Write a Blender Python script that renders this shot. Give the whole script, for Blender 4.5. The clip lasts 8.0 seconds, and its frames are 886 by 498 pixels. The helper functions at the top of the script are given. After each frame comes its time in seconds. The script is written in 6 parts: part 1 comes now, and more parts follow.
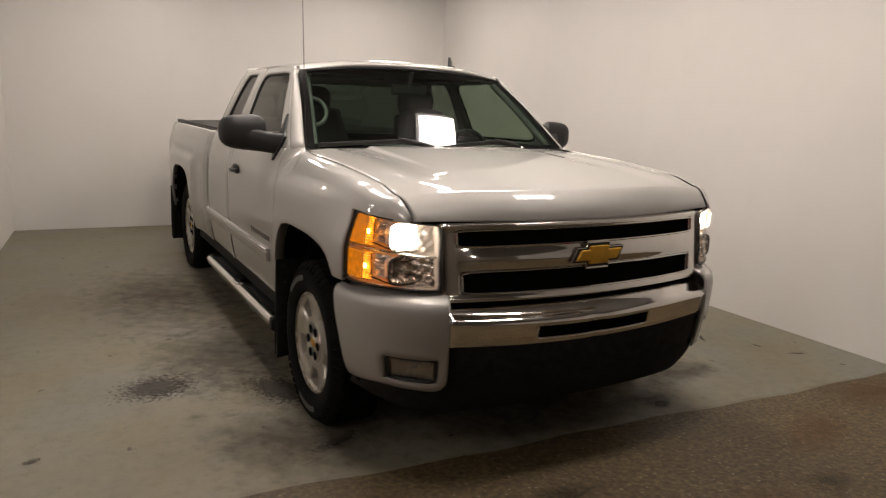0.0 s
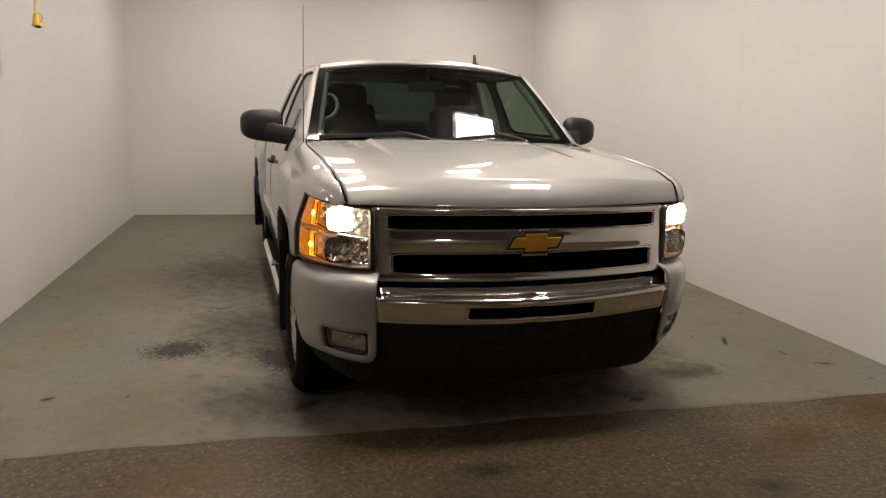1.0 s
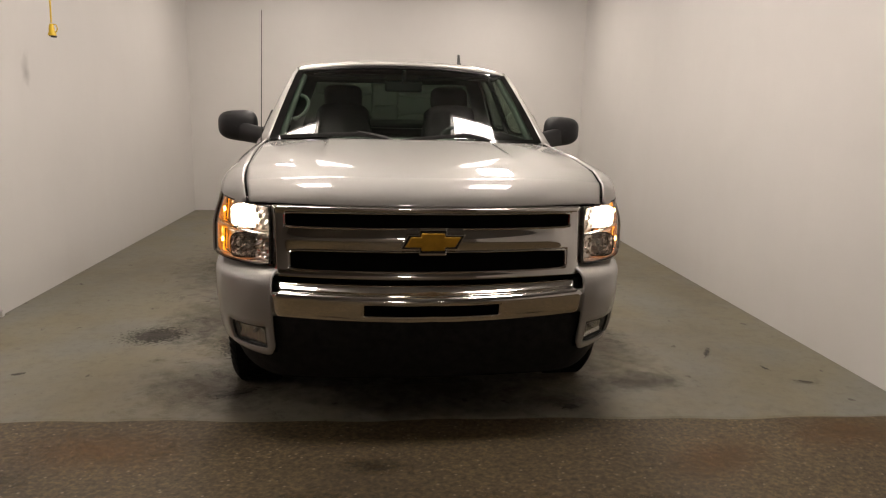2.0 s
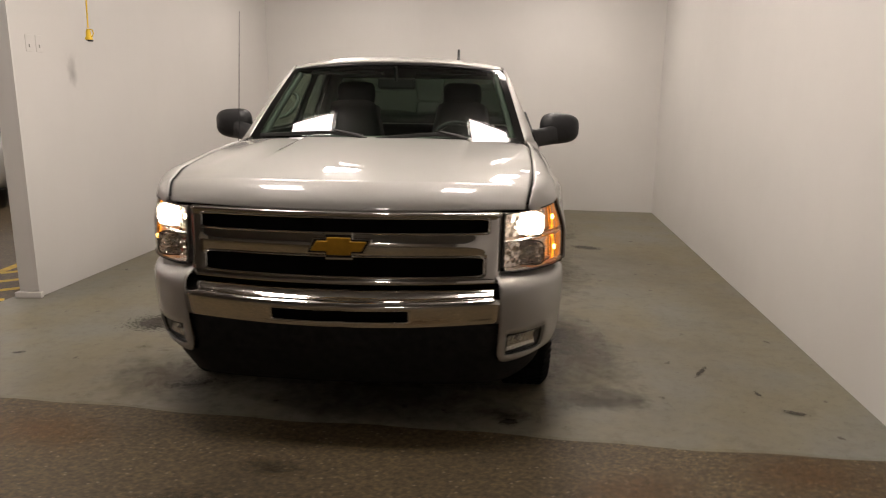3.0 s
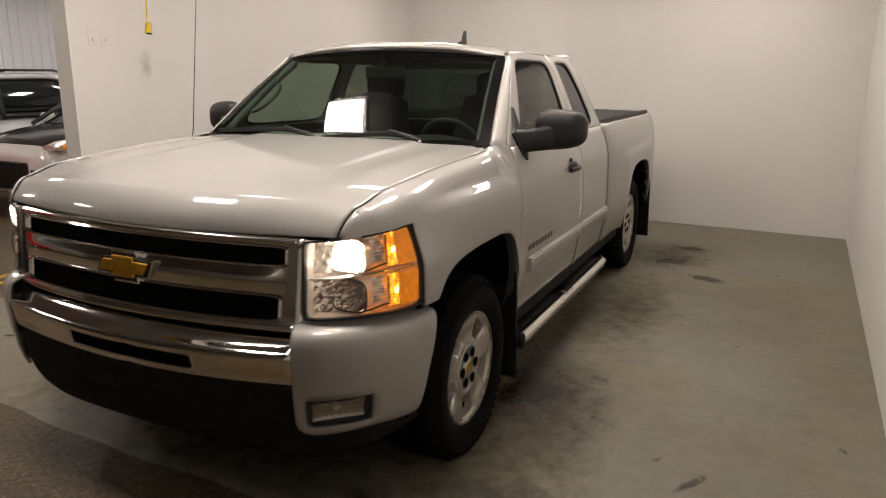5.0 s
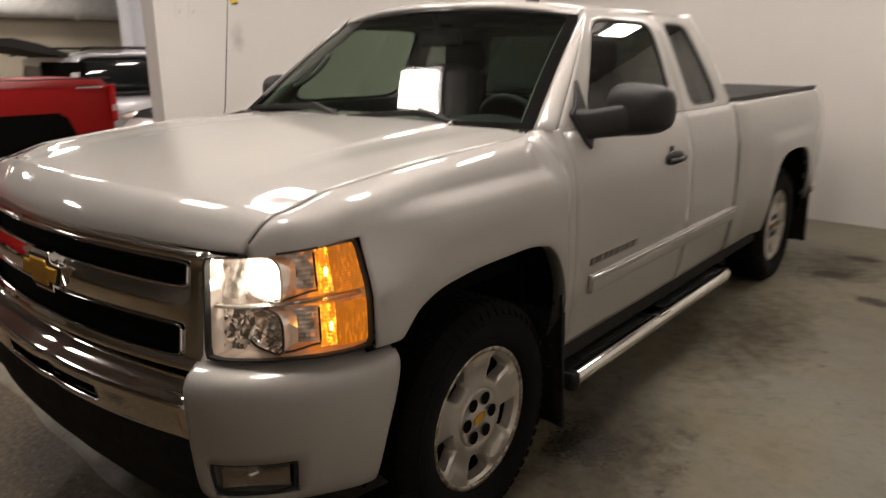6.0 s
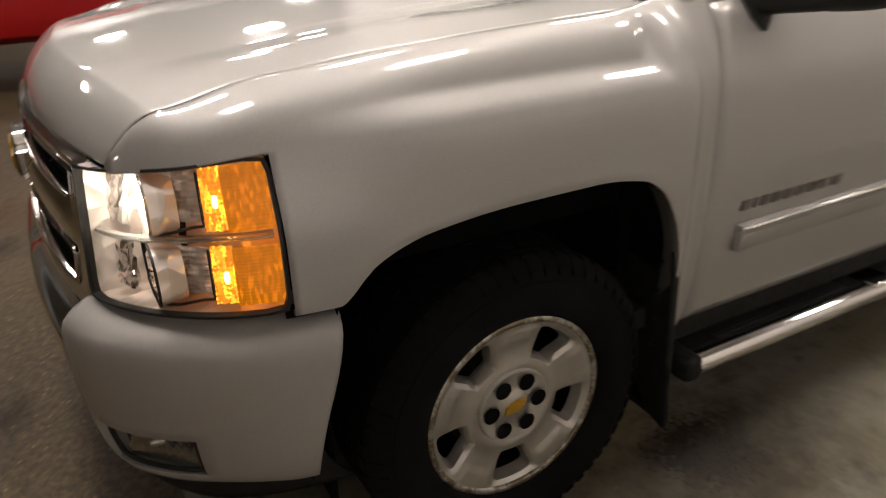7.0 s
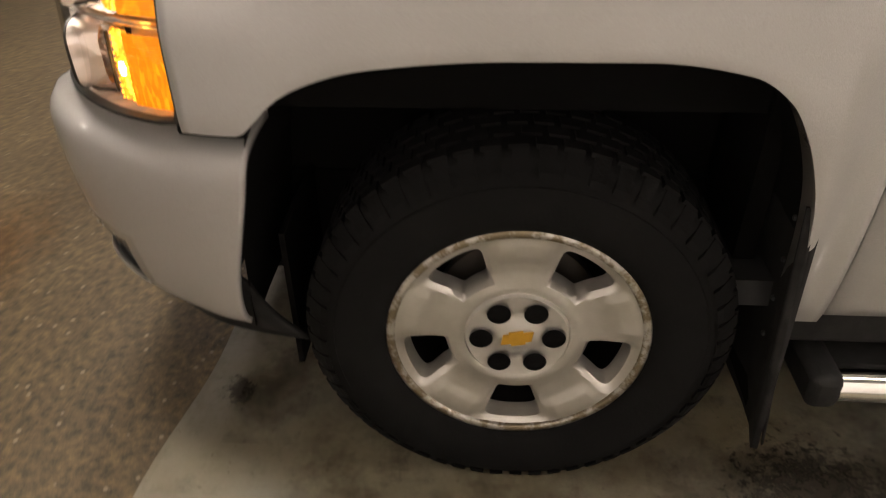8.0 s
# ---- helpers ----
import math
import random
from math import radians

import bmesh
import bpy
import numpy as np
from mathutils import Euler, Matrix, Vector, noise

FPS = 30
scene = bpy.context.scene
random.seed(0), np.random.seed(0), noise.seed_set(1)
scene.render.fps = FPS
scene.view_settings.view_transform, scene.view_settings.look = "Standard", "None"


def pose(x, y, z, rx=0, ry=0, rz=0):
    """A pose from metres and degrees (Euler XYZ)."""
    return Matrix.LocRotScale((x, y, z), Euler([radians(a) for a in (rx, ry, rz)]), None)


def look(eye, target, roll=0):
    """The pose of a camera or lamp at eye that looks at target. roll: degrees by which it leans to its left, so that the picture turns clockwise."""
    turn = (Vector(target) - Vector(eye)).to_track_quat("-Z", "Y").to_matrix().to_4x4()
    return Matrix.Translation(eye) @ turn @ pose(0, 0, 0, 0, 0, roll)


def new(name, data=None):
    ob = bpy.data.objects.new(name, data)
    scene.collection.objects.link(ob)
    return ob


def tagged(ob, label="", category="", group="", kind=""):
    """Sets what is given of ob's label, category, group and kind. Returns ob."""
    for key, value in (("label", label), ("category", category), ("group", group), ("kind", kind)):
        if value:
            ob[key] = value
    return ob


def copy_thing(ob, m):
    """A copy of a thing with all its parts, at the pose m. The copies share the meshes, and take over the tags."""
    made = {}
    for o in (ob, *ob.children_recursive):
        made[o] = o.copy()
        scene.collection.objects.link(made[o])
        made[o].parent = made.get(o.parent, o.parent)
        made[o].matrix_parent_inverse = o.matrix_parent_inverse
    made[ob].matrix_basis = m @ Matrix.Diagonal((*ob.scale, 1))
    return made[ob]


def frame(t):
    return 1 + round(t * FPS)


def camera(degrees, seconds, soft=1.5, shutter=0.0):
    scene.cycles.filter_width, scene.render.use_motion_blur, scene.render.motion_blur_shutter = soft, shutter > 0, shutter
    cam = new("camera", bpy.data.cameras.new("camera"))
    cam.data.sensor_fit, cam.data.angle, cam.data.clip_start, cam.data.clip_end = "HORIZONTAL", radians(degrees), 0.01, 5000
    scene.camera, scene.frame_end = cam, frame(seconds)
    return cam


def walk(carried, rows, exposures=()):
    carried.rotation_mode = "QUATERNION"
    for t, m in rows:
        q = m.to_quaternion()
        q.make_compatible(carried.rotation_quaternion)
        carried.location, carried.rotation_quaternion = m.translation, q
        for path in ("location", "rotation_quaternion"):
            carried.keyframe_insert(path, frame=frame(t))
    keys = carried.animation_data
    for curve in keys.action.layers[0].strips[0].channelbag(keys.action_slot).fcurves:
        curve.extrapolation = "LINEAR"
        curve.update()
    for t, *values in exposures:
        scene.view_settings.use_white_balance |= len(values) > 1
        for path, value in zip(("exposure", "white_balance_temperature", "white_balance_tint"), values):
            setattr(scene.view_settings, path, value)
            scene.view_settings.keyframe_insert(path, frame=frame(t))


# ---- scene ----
cam = camera(63.0, 8.0, soft=1.1, shutter=0.5)
PATH = [
    (0, (-2.111, -3.36, 1.588), (-1.161, -1.645, 1.194), 2.1),
    (0.5, (-1.724, -3.653, 1.587), (-0.923, -1.865, 1.188), 1.9),
    (1, (-1.339, -3.914, 1.581), (-0.767, -2.04, 1.177), 1.9),
    (1.5, (-0.869, -4.083, 1.599), (-0.447, -2.171, 1.193), 1.7),
    (1.7, (-0.672, -4.146, 1.592), (-0.306, -2.223, 1.186), 1.6),
    (2.8, (0.453, -4.118, 1.683), (0.384, -2.168, 1.243), 0.8),
    (3, (0.677, -4.057, 1.676), (0.544, -2.112, 1.228), 0.7),
    (3.5, (1.145, -3.846, 1.684), (0.834, -1.924, 1.229), 0.6),
    (4, (1.537, -3.527, 1.687), (1.046, -1.644, 1.225), 0.4),
    (4.5, (1.906, -3.171, 1.661), (1.244, -1.342, 1.197), 0.2),
    (4.7, (2.036, -3.030, 1.658), (1.290, -1.234, 1.192), 0.1),
    (5.8, (2.302, -2.033, 1.624), (1.203, -0.435, 1.134), 0.4),
    (6, (2.321, -1.831, 1.606), (1.098, -0.338, 1.081), -0.3),
    (6.2, (2.299, -1.613, 1.576), (1.002, -0.214, 0.977), -0.3),
    (6.5, (2.244, -1.318, 1.593), (0.834, -0.074, 0.914), -0.5),
    (6.8, (2.228, -1.055, 1.524), (0.724, 0.008, 0.744), -1.2),
    (7, (2.206, -0.877, 1.514), (0.616, 0.003, 0.678), -1.3),
    (7.2, (2.187, -0.732, 1.497), (0.535, -0.053, 0.597), -1.3),
    (7.5, (2.149, -0.481, 1.438), (0.459, -0.133, 0.428), -1.3),
    (7.8, (2.07, -0.249, 1.374), (0.414, -0.146, 0.258), -0.0),
    (8, (2.051, -0.073, 1.333), (0.411, -0.181, 0.194), -0.7),
]
walk(cam, [(t, look(eye, target, roll)) for t, eye, target, roll in PATH], [(0.0, 0.0, 6500, 10), (5.2, 0.0, 6500, 10), (6.0, -0.05, 6480, 10), (6.5, -0.08, 6430, 10), (7.0, 0.1, 6350, 10), (7.5, 0.5, 6400, 10), (8.0, 1.2, 6450, 10)])

# ---- light ----
world = bpy.data.worlds.new("world")
scene.world = world
world.use_nodes = True
world.node_tree.nodes["Background"].inputs[0].default_value = (0.9, 0.93, 1.0, 1)
world.node_tree.nodes["Background"].inputs[1].default_value = 0.02
LAMP_POWER = 46.0


# ---- materials ----
def nodes_of(name):
    m = bpy.data.materials.new(name)
    m.use_nodes = True
    nt = m.node_tree
    return m, nt, nt.nodes["Principled BSDF"]


def setp(b, **kw):
    for k, v in kw.items():
        sock = b.inputs[k.replace("_", " ")]
        sock.default_value = (*v, 1) if isinstance(v, tuple) and len(v) == 3 else v


def noise_node(nt, scale, detail=4.0, rough=0.55, coord="Object", stretch=(1, 1, 1)):
    tc = nt.nodes.new("ShaderNodeTexCoord")
    mp = nt.nodes.new("ShaderNodeMapping")
    mp.inputs["Scale"].default_value = stretch
    n = nt.nodes.new("ShaderNodeTexNoise")
    n.inputs["Scale"].default_value, n.inputs["Detail"].default_value, n.inputs["Roughness"].default_value = scale, detail, rough
    nt.links.new(tc.outputs[coord], mp.inputs[0])
    nt.links.new(mp.outputs[0], n.inputs["Vector"])
    return n


def ramp(nt, src, stops):
    r = nt.nodes.new("ShaderNodeValToRGB")
    while len(r.color_ramp.elements) < len(stops):
        r.color_ramp.elements.new(0.5)
    for e, (p, c) in zip(r.color_ramp.elements, stops):
        e.position, e.color = p, (*c, 1)
    nt.links.new(src, r.inputs[0])
    return r


def mix(nt, fac, a, b, mode="MIX"):
    m = nt.nodes.new("ShaderNodeMix")
    m.data_type, m.blend_type = "RGBA", mode
    for sock, v in ((m.inputs[0], fac), (m.inputs[6], a), (m.inputs[7], b)):
        if isinstance(v, bpy.types.NodeSocket):
            nt.links.new(v, sock)
        else:
            sock.default_value = v if isinstance(v, (int, float)) else (*v, 1)
    return m.outputs[2]


def bump(nt, b, src, strength, dist=0.01):
    n = nt.nodes.new("ShaderNodeBump")
    n.inputs["Strength"].default_value, n.inputs["Distance"].default_value = strength, dist
    nt.links.new(src, n.inputs["Height"])
    nt.links.new(n.outputs[0], b.inputs["Normal"])


def plain(name, color, rough=0.5, metal=0.0, vary=0.12, scale=8.0, bumps=0.0, bscale=60.0, coat=0.0, spec=0.5):
    m, nt, b = nodes_of(name)
    setp(b, Roughness=rough, Metallic=metal, Coat_Weight=coat, Specular_IOR_Level=spec)
    n = noise_node(nt, scale)
    lo = tuple(c * (1 - vary) for c in color)
    hi = tuple(min(1, c * (1 + vary)) for c in color)
    r = ramp(nt, n.outputs[0], [(0.3, lo), (0.7, hi)])
    nt.links.new(r.outputs[0], b.inputs["Base Color"])
    if bumps:
        bump(nt, b, noise_node(nt, bscale, 3).outputs[0], bumps, 0.003)
    return m


def car_paint(name, color, metal=0.55, rough=0.32, coat=1.0, spec=0.5):
    m, nt, b = nodes_of(name)
    setp(b, Metallic=metal, Roughness=rough, Coat_Weight=coat, Coat_Roughness=0.015, Specular_IOR_Level=spec)
    fl = noise_node(nt, 900, 2)
    big = noise_node(nt, 1.6, 3)
    c1 = ramp(nt, fl.outputs[0], [(0.35, tuple(c * 0.88 for c in color)), (0.65, tuple(min(1, c * 1.1) for c in color))])
    dust = ramp(nt, big.outputs[0], [(0.3, (0.94, 0.93, 0.91)), (0.7, (1, 1, 1))])
    nt.links.new(mix(nt, 1.0, c1.outputs[0], dust.outputs[0], "MULTIPLY"), b.inputs["Base Color"])
    rr = nt.nodes.new("ShaderNodeMapRange")
    rr.inputs[3].default_value, rr.inputs[4].default_value = rough - 0.03, rough + 0.06
    nt.links.new(big.outputs[0], rr.inputs[0])
    nt.links.new(rr.outputs[0], b.inputs["Roughness"])
    return m


def glass(name, tint, rough=0.0, facing=0.075):
    """Thin sheet glass: tinted see-through with a mirror-like reflection that rises at grazing angles."""
    m = bpy.data.materials.new(name)
    m.use_nodes = True
    nt = m.node_tree
    nt.nodes.clear()
    out = nt.nodes.new("ShaderNodeOutputMaterial")
    tr = nt.nodes.new("ShaderNodeBsdfTransparent")
    gl = nt.nodes.new("ShaderNodeBsdfGlossy")
    lw = nt.nodes.new("ShaderNodeLayerWeight")
    lw.inputs[0].default_value = 0.5
    fr = nt.nodes.new("ShaderNodeMath")
    fr.operation = "POWER"
    fr.inputs[1].default_value = 5.0
    nt.links.new(lw.outputs["Facing"], fr.inputs[0])
    sc = nt.nodes.new("ShaderNodeMath")
    sc.operation = "MULTIPLY_ADD"
    sc.inputs[1].default_value, sc.inputs[2].default_value = 0.9, facing
    nt.links.new(fr.outputs[0], sc.inputs[0])
    mx = nt.nodes.new("ShaderNodeMixShader")
    tr.inputs[0].default_value = (*tint, 1)
    gl.inputs["Roughness"].default_value = rough
    nt.links.new(sc.outputs[0], mx.inputs[0])
    nt.links.new(tr.outputs[0], mx.inputs[1])
    nt.links.new(gl.outputs[0], mx.inputs[2])
    nt.links.new(mx.outputs[0], out.inputs[0])
    return m


def glow(name, color, strength):
    m, nt, b = nodes_of(name)
    setp(b, Base_Color=color, Emission_Color=color, Emission_Strength=strength, Roughness=0.4)
    return m


PAINT = car_paint("silver_paint", (0.39, 0.38, 0.363), 0.46, 0.57)
CHROME = plain("chrome", (0.82, 0.80, 0.77), 0.06, 1.0, 0.04)
BAND_BLACK = plain("black_glass_band", (0.004, 0.004, 0.004), 0.05, 0, 0.1, 30, spec=0.5)
BLACK = plain("black_plastic", (0.016, 0.016, 0.015), 0.55, 0, 0.3, 30, 0.2, 400, spec=0.3)
MATT_PLASTIC = plain("matt_black_plastic", (0.015, 0.0145, 0.014), 0.8, 0, 0.3, 25, 0.3, 300, spec=0.15)
MIRROR_BLACK = plain("textured_black_plastic", (0.009, 0.009, 0.0095), 0.48, 0, 0.25, 20, 0.25, 500, spec=0.4)
DARK = plain("matt_black", (0.0036, 0.0034, 0.0032), 0.95, 0, 0.2, 10, spec=0.1)
RUBBER = plain("tyre_rubber", (0.0046, 0.0044, 0.0042), 0.88, 0, 0.3, 14, 0.3, 150, spec=0.15)
LETTERING = plain("tyre_letter_grey", (0.09, 0.09, 0.085), 0.7)
GOLD = plain("gold_emblem", (0.66, 0.37, 0.04), 0.35, 0.55, 0.2, 15)
CLOTH = plain("grey_cloth", (0.022, 0.021, 0.020), 0.9, 0, 0.25, 40, 0.3, 300)
TRIM_GREY = plain("grey_interior_trim", (0.07, 0.074, 0.065), 0.7, 0, 0.08)
DASH = plain("dark_dashboard", (0.02, 0.02, 0.02), 0.7, 0, 0.2, 20, 0.2, 300)
WINDSHIELD = glass("green_tinted_windshield", (0.40, 0.53, 0.44), facing=0.052)
QUARTER_GLASS = glass("smoked_quarter_glass", (0.30, 0.31, 0.28))
REAR_GLASS = glass("dark_privacy_glass", (0.075, 0.088, 0.074))
SIDE_GLASS = glass("smoked_side_glass", (0.50, 0.51, 0.46))
CLEAR = glass("clear_lens", (0.94, 0.94, 0.92), facing=0.03)
TONNEAU = plain("black_vinyl", (0.02, 0.02, 0.02), 0.55, 0, 0.25, 12, 0.3, 250)


def alloy_material(name, low):
    m, nt, b = nodes_of(name)
    setp(b, Metallic=0.8, Roughness=0.34)
    n = noise_node(nt, 26, 6, 0.7)
    w = noise_node(nt, 7, 3)
    c = ramp(nt, n.outputs[0], [(low, (0.22, 0.18, 0.12)), (low + 0.10, (0.52, 0.50, 0.46)), (0.75, (0.60, 0.58, 0.54))])
    c2 = ramp(nt, w.outputs[0], [(0.35, (0.86, 0.85, 0.82)), (0.65, (1, 1, 1))])
    nt.links.new(mix(nt, 1.0, c.outputs[0], c2.outputs[0], "MULTIPLY"), b.inputs["Base Color"])
    bump(nt, b, n.outputs[0], 0.12, 0.002)
    return m


ALLOY = alloy_material("worn_alloy", 0.16)
ALLOY_LIP = alloy_material("corroded_alloy", 0.46)


def wall_paint(name, color):
    m, nt, b = nodes_of(name)
    setp(b, Roughness=0.5)
    big = noise_node(nt, 0.9, 5, 0.6)
    drip = noise_node(nt, 5.0, 4, 0.6, stretch=(1, 1, 0.12))
    c1 = ramp(nt, big.outputs[0], [(0.3, tuple(c * 0.94 for c in color)), (0.7, color)])
    c2 = ramp(nt, drip.outputs[0], [(0.25, (0.93, 0.92, 0.90)), (0.5, (1, 1, 1))])
    nt.links.new(mix(nt, 0.15, c1.outputs[0], c2.outputs[0], "MULTIPLY"), b.inputs["Base Color"])
    bump(nt, b, noise_node(nt, 140, 3).outputs[0], 0.06, 0.003)
    return m


WALL = wall_paint("white_wall_paint", (0.66, 0.64, 0.612))
CREAM = wall_paint("cream_wall_paint", (0.70, 0.63, 0.50))
CEIL = wall_paint("dark_grey_ceiling_paint", (0.19, 0.182, 0.173))


def grey_floor():
    m, nt, b = nodes_of("worn_grey_painted_concrete")
    big = noise_node(nt, 0.55, 6, 0.62)
    mid = noise_node(nt, 3.2, 6, 0.65)
    fine = noise_node(nt, 45, 5, 0.7)
    base = ramp(nt, big.outputs[0], [(0.33, (0.140, 0.121, 0.084)), (0.48, (0.178, 0.168, 0.133)), (0.66, (0.198, 0.194, 0.166))])
    blot = ramp(nt, mid.outputs[0], [(0.28, (0.60, 0.53, 0.43)), (0.42, (0.93, 0.91, 0.87)), (0.58, (1.0, 1.0, 1.0)), (0.75, (1.09, 1.09, 1.09))])
    warm = ramp(nt, noise_node(nt, 1.35, 4, 0.6).outputs[0], [(0.40, (1.0, 1.0, 1.02)), (0.62, (1.05, 0.98, 0.82))])
    speck = ramp(nt, fine.outputs[0], [(0.31, (0.45, 0.39, 0.31)), (0.38, (0.97, 0.97, 0.96)), (0.72, (1.0, 1.0, 1.0)), (0.80, (1.22, 1.22, 1.20))])
    grain = noise_node(nt, 14, 9, 0.72)
    mott = ramp(nt, grain.outputs[0], [(0.30, (0.78, 0.74, 0.68)), (0.47, (0.98, 0.98, 0.97)), (0.70, (1.09, 1.09, 1.08))])
    # sparse chips and scuffs, ragged in outline
    tc = nt.nodes.new("ShaderNodeTexCoord")
    rag = noise_node(nt, 11, 5, 0.7)
    off = nt.nodes.new("ShaderNodeVectorMath")
    off.operation, off.inputs[1].default_value = "SCALE", (0, 0, 0)
    off.inputs["Scale"].default_value = 0.16
    nt.links.new(rag.outputs["Color"], off.inputs[0])
    put = nt.nodes.new("ShaderNodeVectorMath")
    nt.links.new(tc.outputs["Object"], put.inputs[0])
    nt.links.new(off.outputs[0], put.inputs[1])
    vo = nt.nodes.new("ShaderNodeTexVoronoi")
    vo.inputs["Scale"].default_value = 5.2
    nt.links.new(put.outputs[0], vo.inputs["Vector"])
    near = ramp(nt, vo.outputs["Distance"], [(0.07, (1, 1, 1)), (0.13, (0, 0, 0))])
    sep = nt.nodes.new("ShaderNodeSeparateColor")
    nt.links.new(vo.outputs["Color"], sep.inputs[0])
    pick = nt.nodes.new("ShaderNodeMath")
    pick.operation, pick.inputs[1].default_value = "GREATER_THAN", 0.62
    nt.links.new(sep.outputs[0], pick.inputs[0])
    chip = nt.nodes.new("ShaderNodeMath")
    chip.operation = "MULTIPLY"
    nt.links.new(near.outputs[0], chip.inputs[0])
    nt.links.new(pick.outputs[0], chip.inputs[1])
    c = mix(nt, 0.80, base.outputs[0], blot.outputs[0], "MULTIPLY")
    c = mix(nt, 1.0, c, warm.outputs[0], "MULTIPLY")
    c = mix(nt, 0.85, c, mott.outputs[0], "MULTIPLY")
    c = mix(nt, 0.8, c, speck.outputs[0], "MULTIPLY")
    c = mix(nt, chip.outputs[0], c, (0.062, 0.047, 0.031))
    nt.links.new(c, b.inputs["Base Color"])
    rr = nt.nodes.new("ShaderNodeMapRange")
    rr.inputs[3].default_value, rr.inputs[4].default_value = 0.38, 0.72
    nt.links.new(mid.outputs[0], rr.inputs[0])
    nt.links.new(rr.outputs[0], b.inputs["Roughness"])
    bump(nt, b, fine.outputs[0], 0.15, 0.004)
    return m


def brown_floor():
    m, nt, b = nodes_of("brown_aggregate_floor")
    setp(b, Roughness=0.62)
    big = noise_node(nt, 0.8, 5, 0.6)
    fine = noise_node(nt, 38, 4, 0.75)
    tc = nt.nodes.new("ShaderNodeTexCoord")
    vo = nt.nodes.new("ShaderNodeTexVoronoi")
    vo.inputs["Scale"].default_value = 34
    nt.links.new(tc.outputs["Object"], vo.inputs["Vector"])
    base = ramp(nt, big.outputs[0], [(0.3, (0.060, 0.043, 0.020)), (0.7, (0.104, 0.076, 0.036))])
    g = ramp(nt, fine.outputs[0], [(0.32, (0.30, 0.27, 0.24)), (0.5, (0.95, 0.95, 0.95)), (0.66, (1.9, 1.75, 1.5))])
    st = ramp(nt, vo.outputs["Distance"], [(0.0, (1, 1, 1)), (0.16, (0.7, 0.7, 0.7)), (0.24, (0, 0, 0))])
    pick = nt.nodes.new("ShaderNodeMath")
    pick.operation = "GREATER_THAN"
    pick.inputs[1].default_value = 0.76
    sep = nt.nodes.new("ShaderNodeSeparateColor")
    nt.links.new(vo.outputs["Color"], sep.inputs[0])
    nt.links.new(sep.outputs[0], pick.inputs[0])
    mul = nt.nodes.new("ShaderNodeMath")
    mul.operation = "MULTIPLY"
    nt.links.new(st.outputs[0], mul.inputs[0])
    nt.links.new(pick.outputs[0], mul.inputs[1])
    c = mix(nt, 0.9, base.outputs[0], g.outputs[0], "MULTIPLY")
    c = mix(nt, mul.outputs[0], c, (0.27, 0.21, 0.14))
    nt.links.new(c, b.inputs["Base Color"])
    bump(nt, b, fine.outputs[0], 0.25, 0.005)
    return m


GREY_FLOOR, BROWN_FLOOR = grey_floor(), brown_floor()
YELLOW_PAINT = plain("worn_yellow_floor_paint", (0.55, 0.36, 0.02), 0.6, 0, 0.25, 12)
YELLOW_CORD = plain("yellow_plastic", (0.75, 0.50, 0.02), 0.45, 0, 0.1)


def patch_material(name, color, cover, scale, soft=0.13, most=0.9):
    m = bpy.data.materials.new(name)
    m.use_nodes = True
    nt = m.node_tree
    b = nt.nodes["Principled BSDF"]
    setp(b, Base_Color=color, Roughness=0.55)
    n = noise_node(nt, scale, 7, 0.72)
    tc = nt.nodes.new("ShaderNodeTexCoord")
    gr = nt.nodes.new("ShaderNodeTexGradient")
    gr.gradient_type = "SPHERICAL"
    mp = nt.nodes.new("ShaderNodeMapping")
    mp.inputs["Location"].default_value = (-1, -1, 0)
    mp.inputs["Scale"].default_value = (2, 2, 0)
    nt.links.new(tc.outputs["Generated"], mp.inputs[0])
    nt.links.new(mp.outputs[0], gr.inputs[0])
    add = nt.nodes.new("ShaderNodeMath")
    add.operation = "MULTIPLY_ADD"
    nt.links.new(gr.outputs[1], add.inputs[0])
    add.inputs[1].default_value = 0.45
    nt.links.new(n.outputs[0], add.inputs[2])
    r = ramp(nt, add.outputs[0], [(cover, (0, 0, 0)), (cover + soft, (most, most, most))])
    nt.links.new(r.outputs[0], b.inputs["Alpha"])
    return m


STAIN_DARK = patch_material("black_rubber_stain", (0.028, 0.021, 0.013), 0.69, 42, 0.16, 0.85)
# soft brown for damp spots and for the truck's painted shade
STAIN_AND_SHADE = patch_material("brown_damp_and_shade", (0.052, 0.038, 0.020), 0.52, 8.0, 0.40, 0.56)


STAIN_RUST = patch_material("rusty_brown_patch", (0.17, 0.085, 0.026), 0.56, 11.0, 0.40, 0.55)


# ---- mesh helpers ----
def S(x, a, b):
    """Smooth step from 0 at a to 1 at b (a may be above b)."""
    t = min(1.0, max(0.0, (x - a) / (b - a)))
    return t * t * (3 - 2 * t)


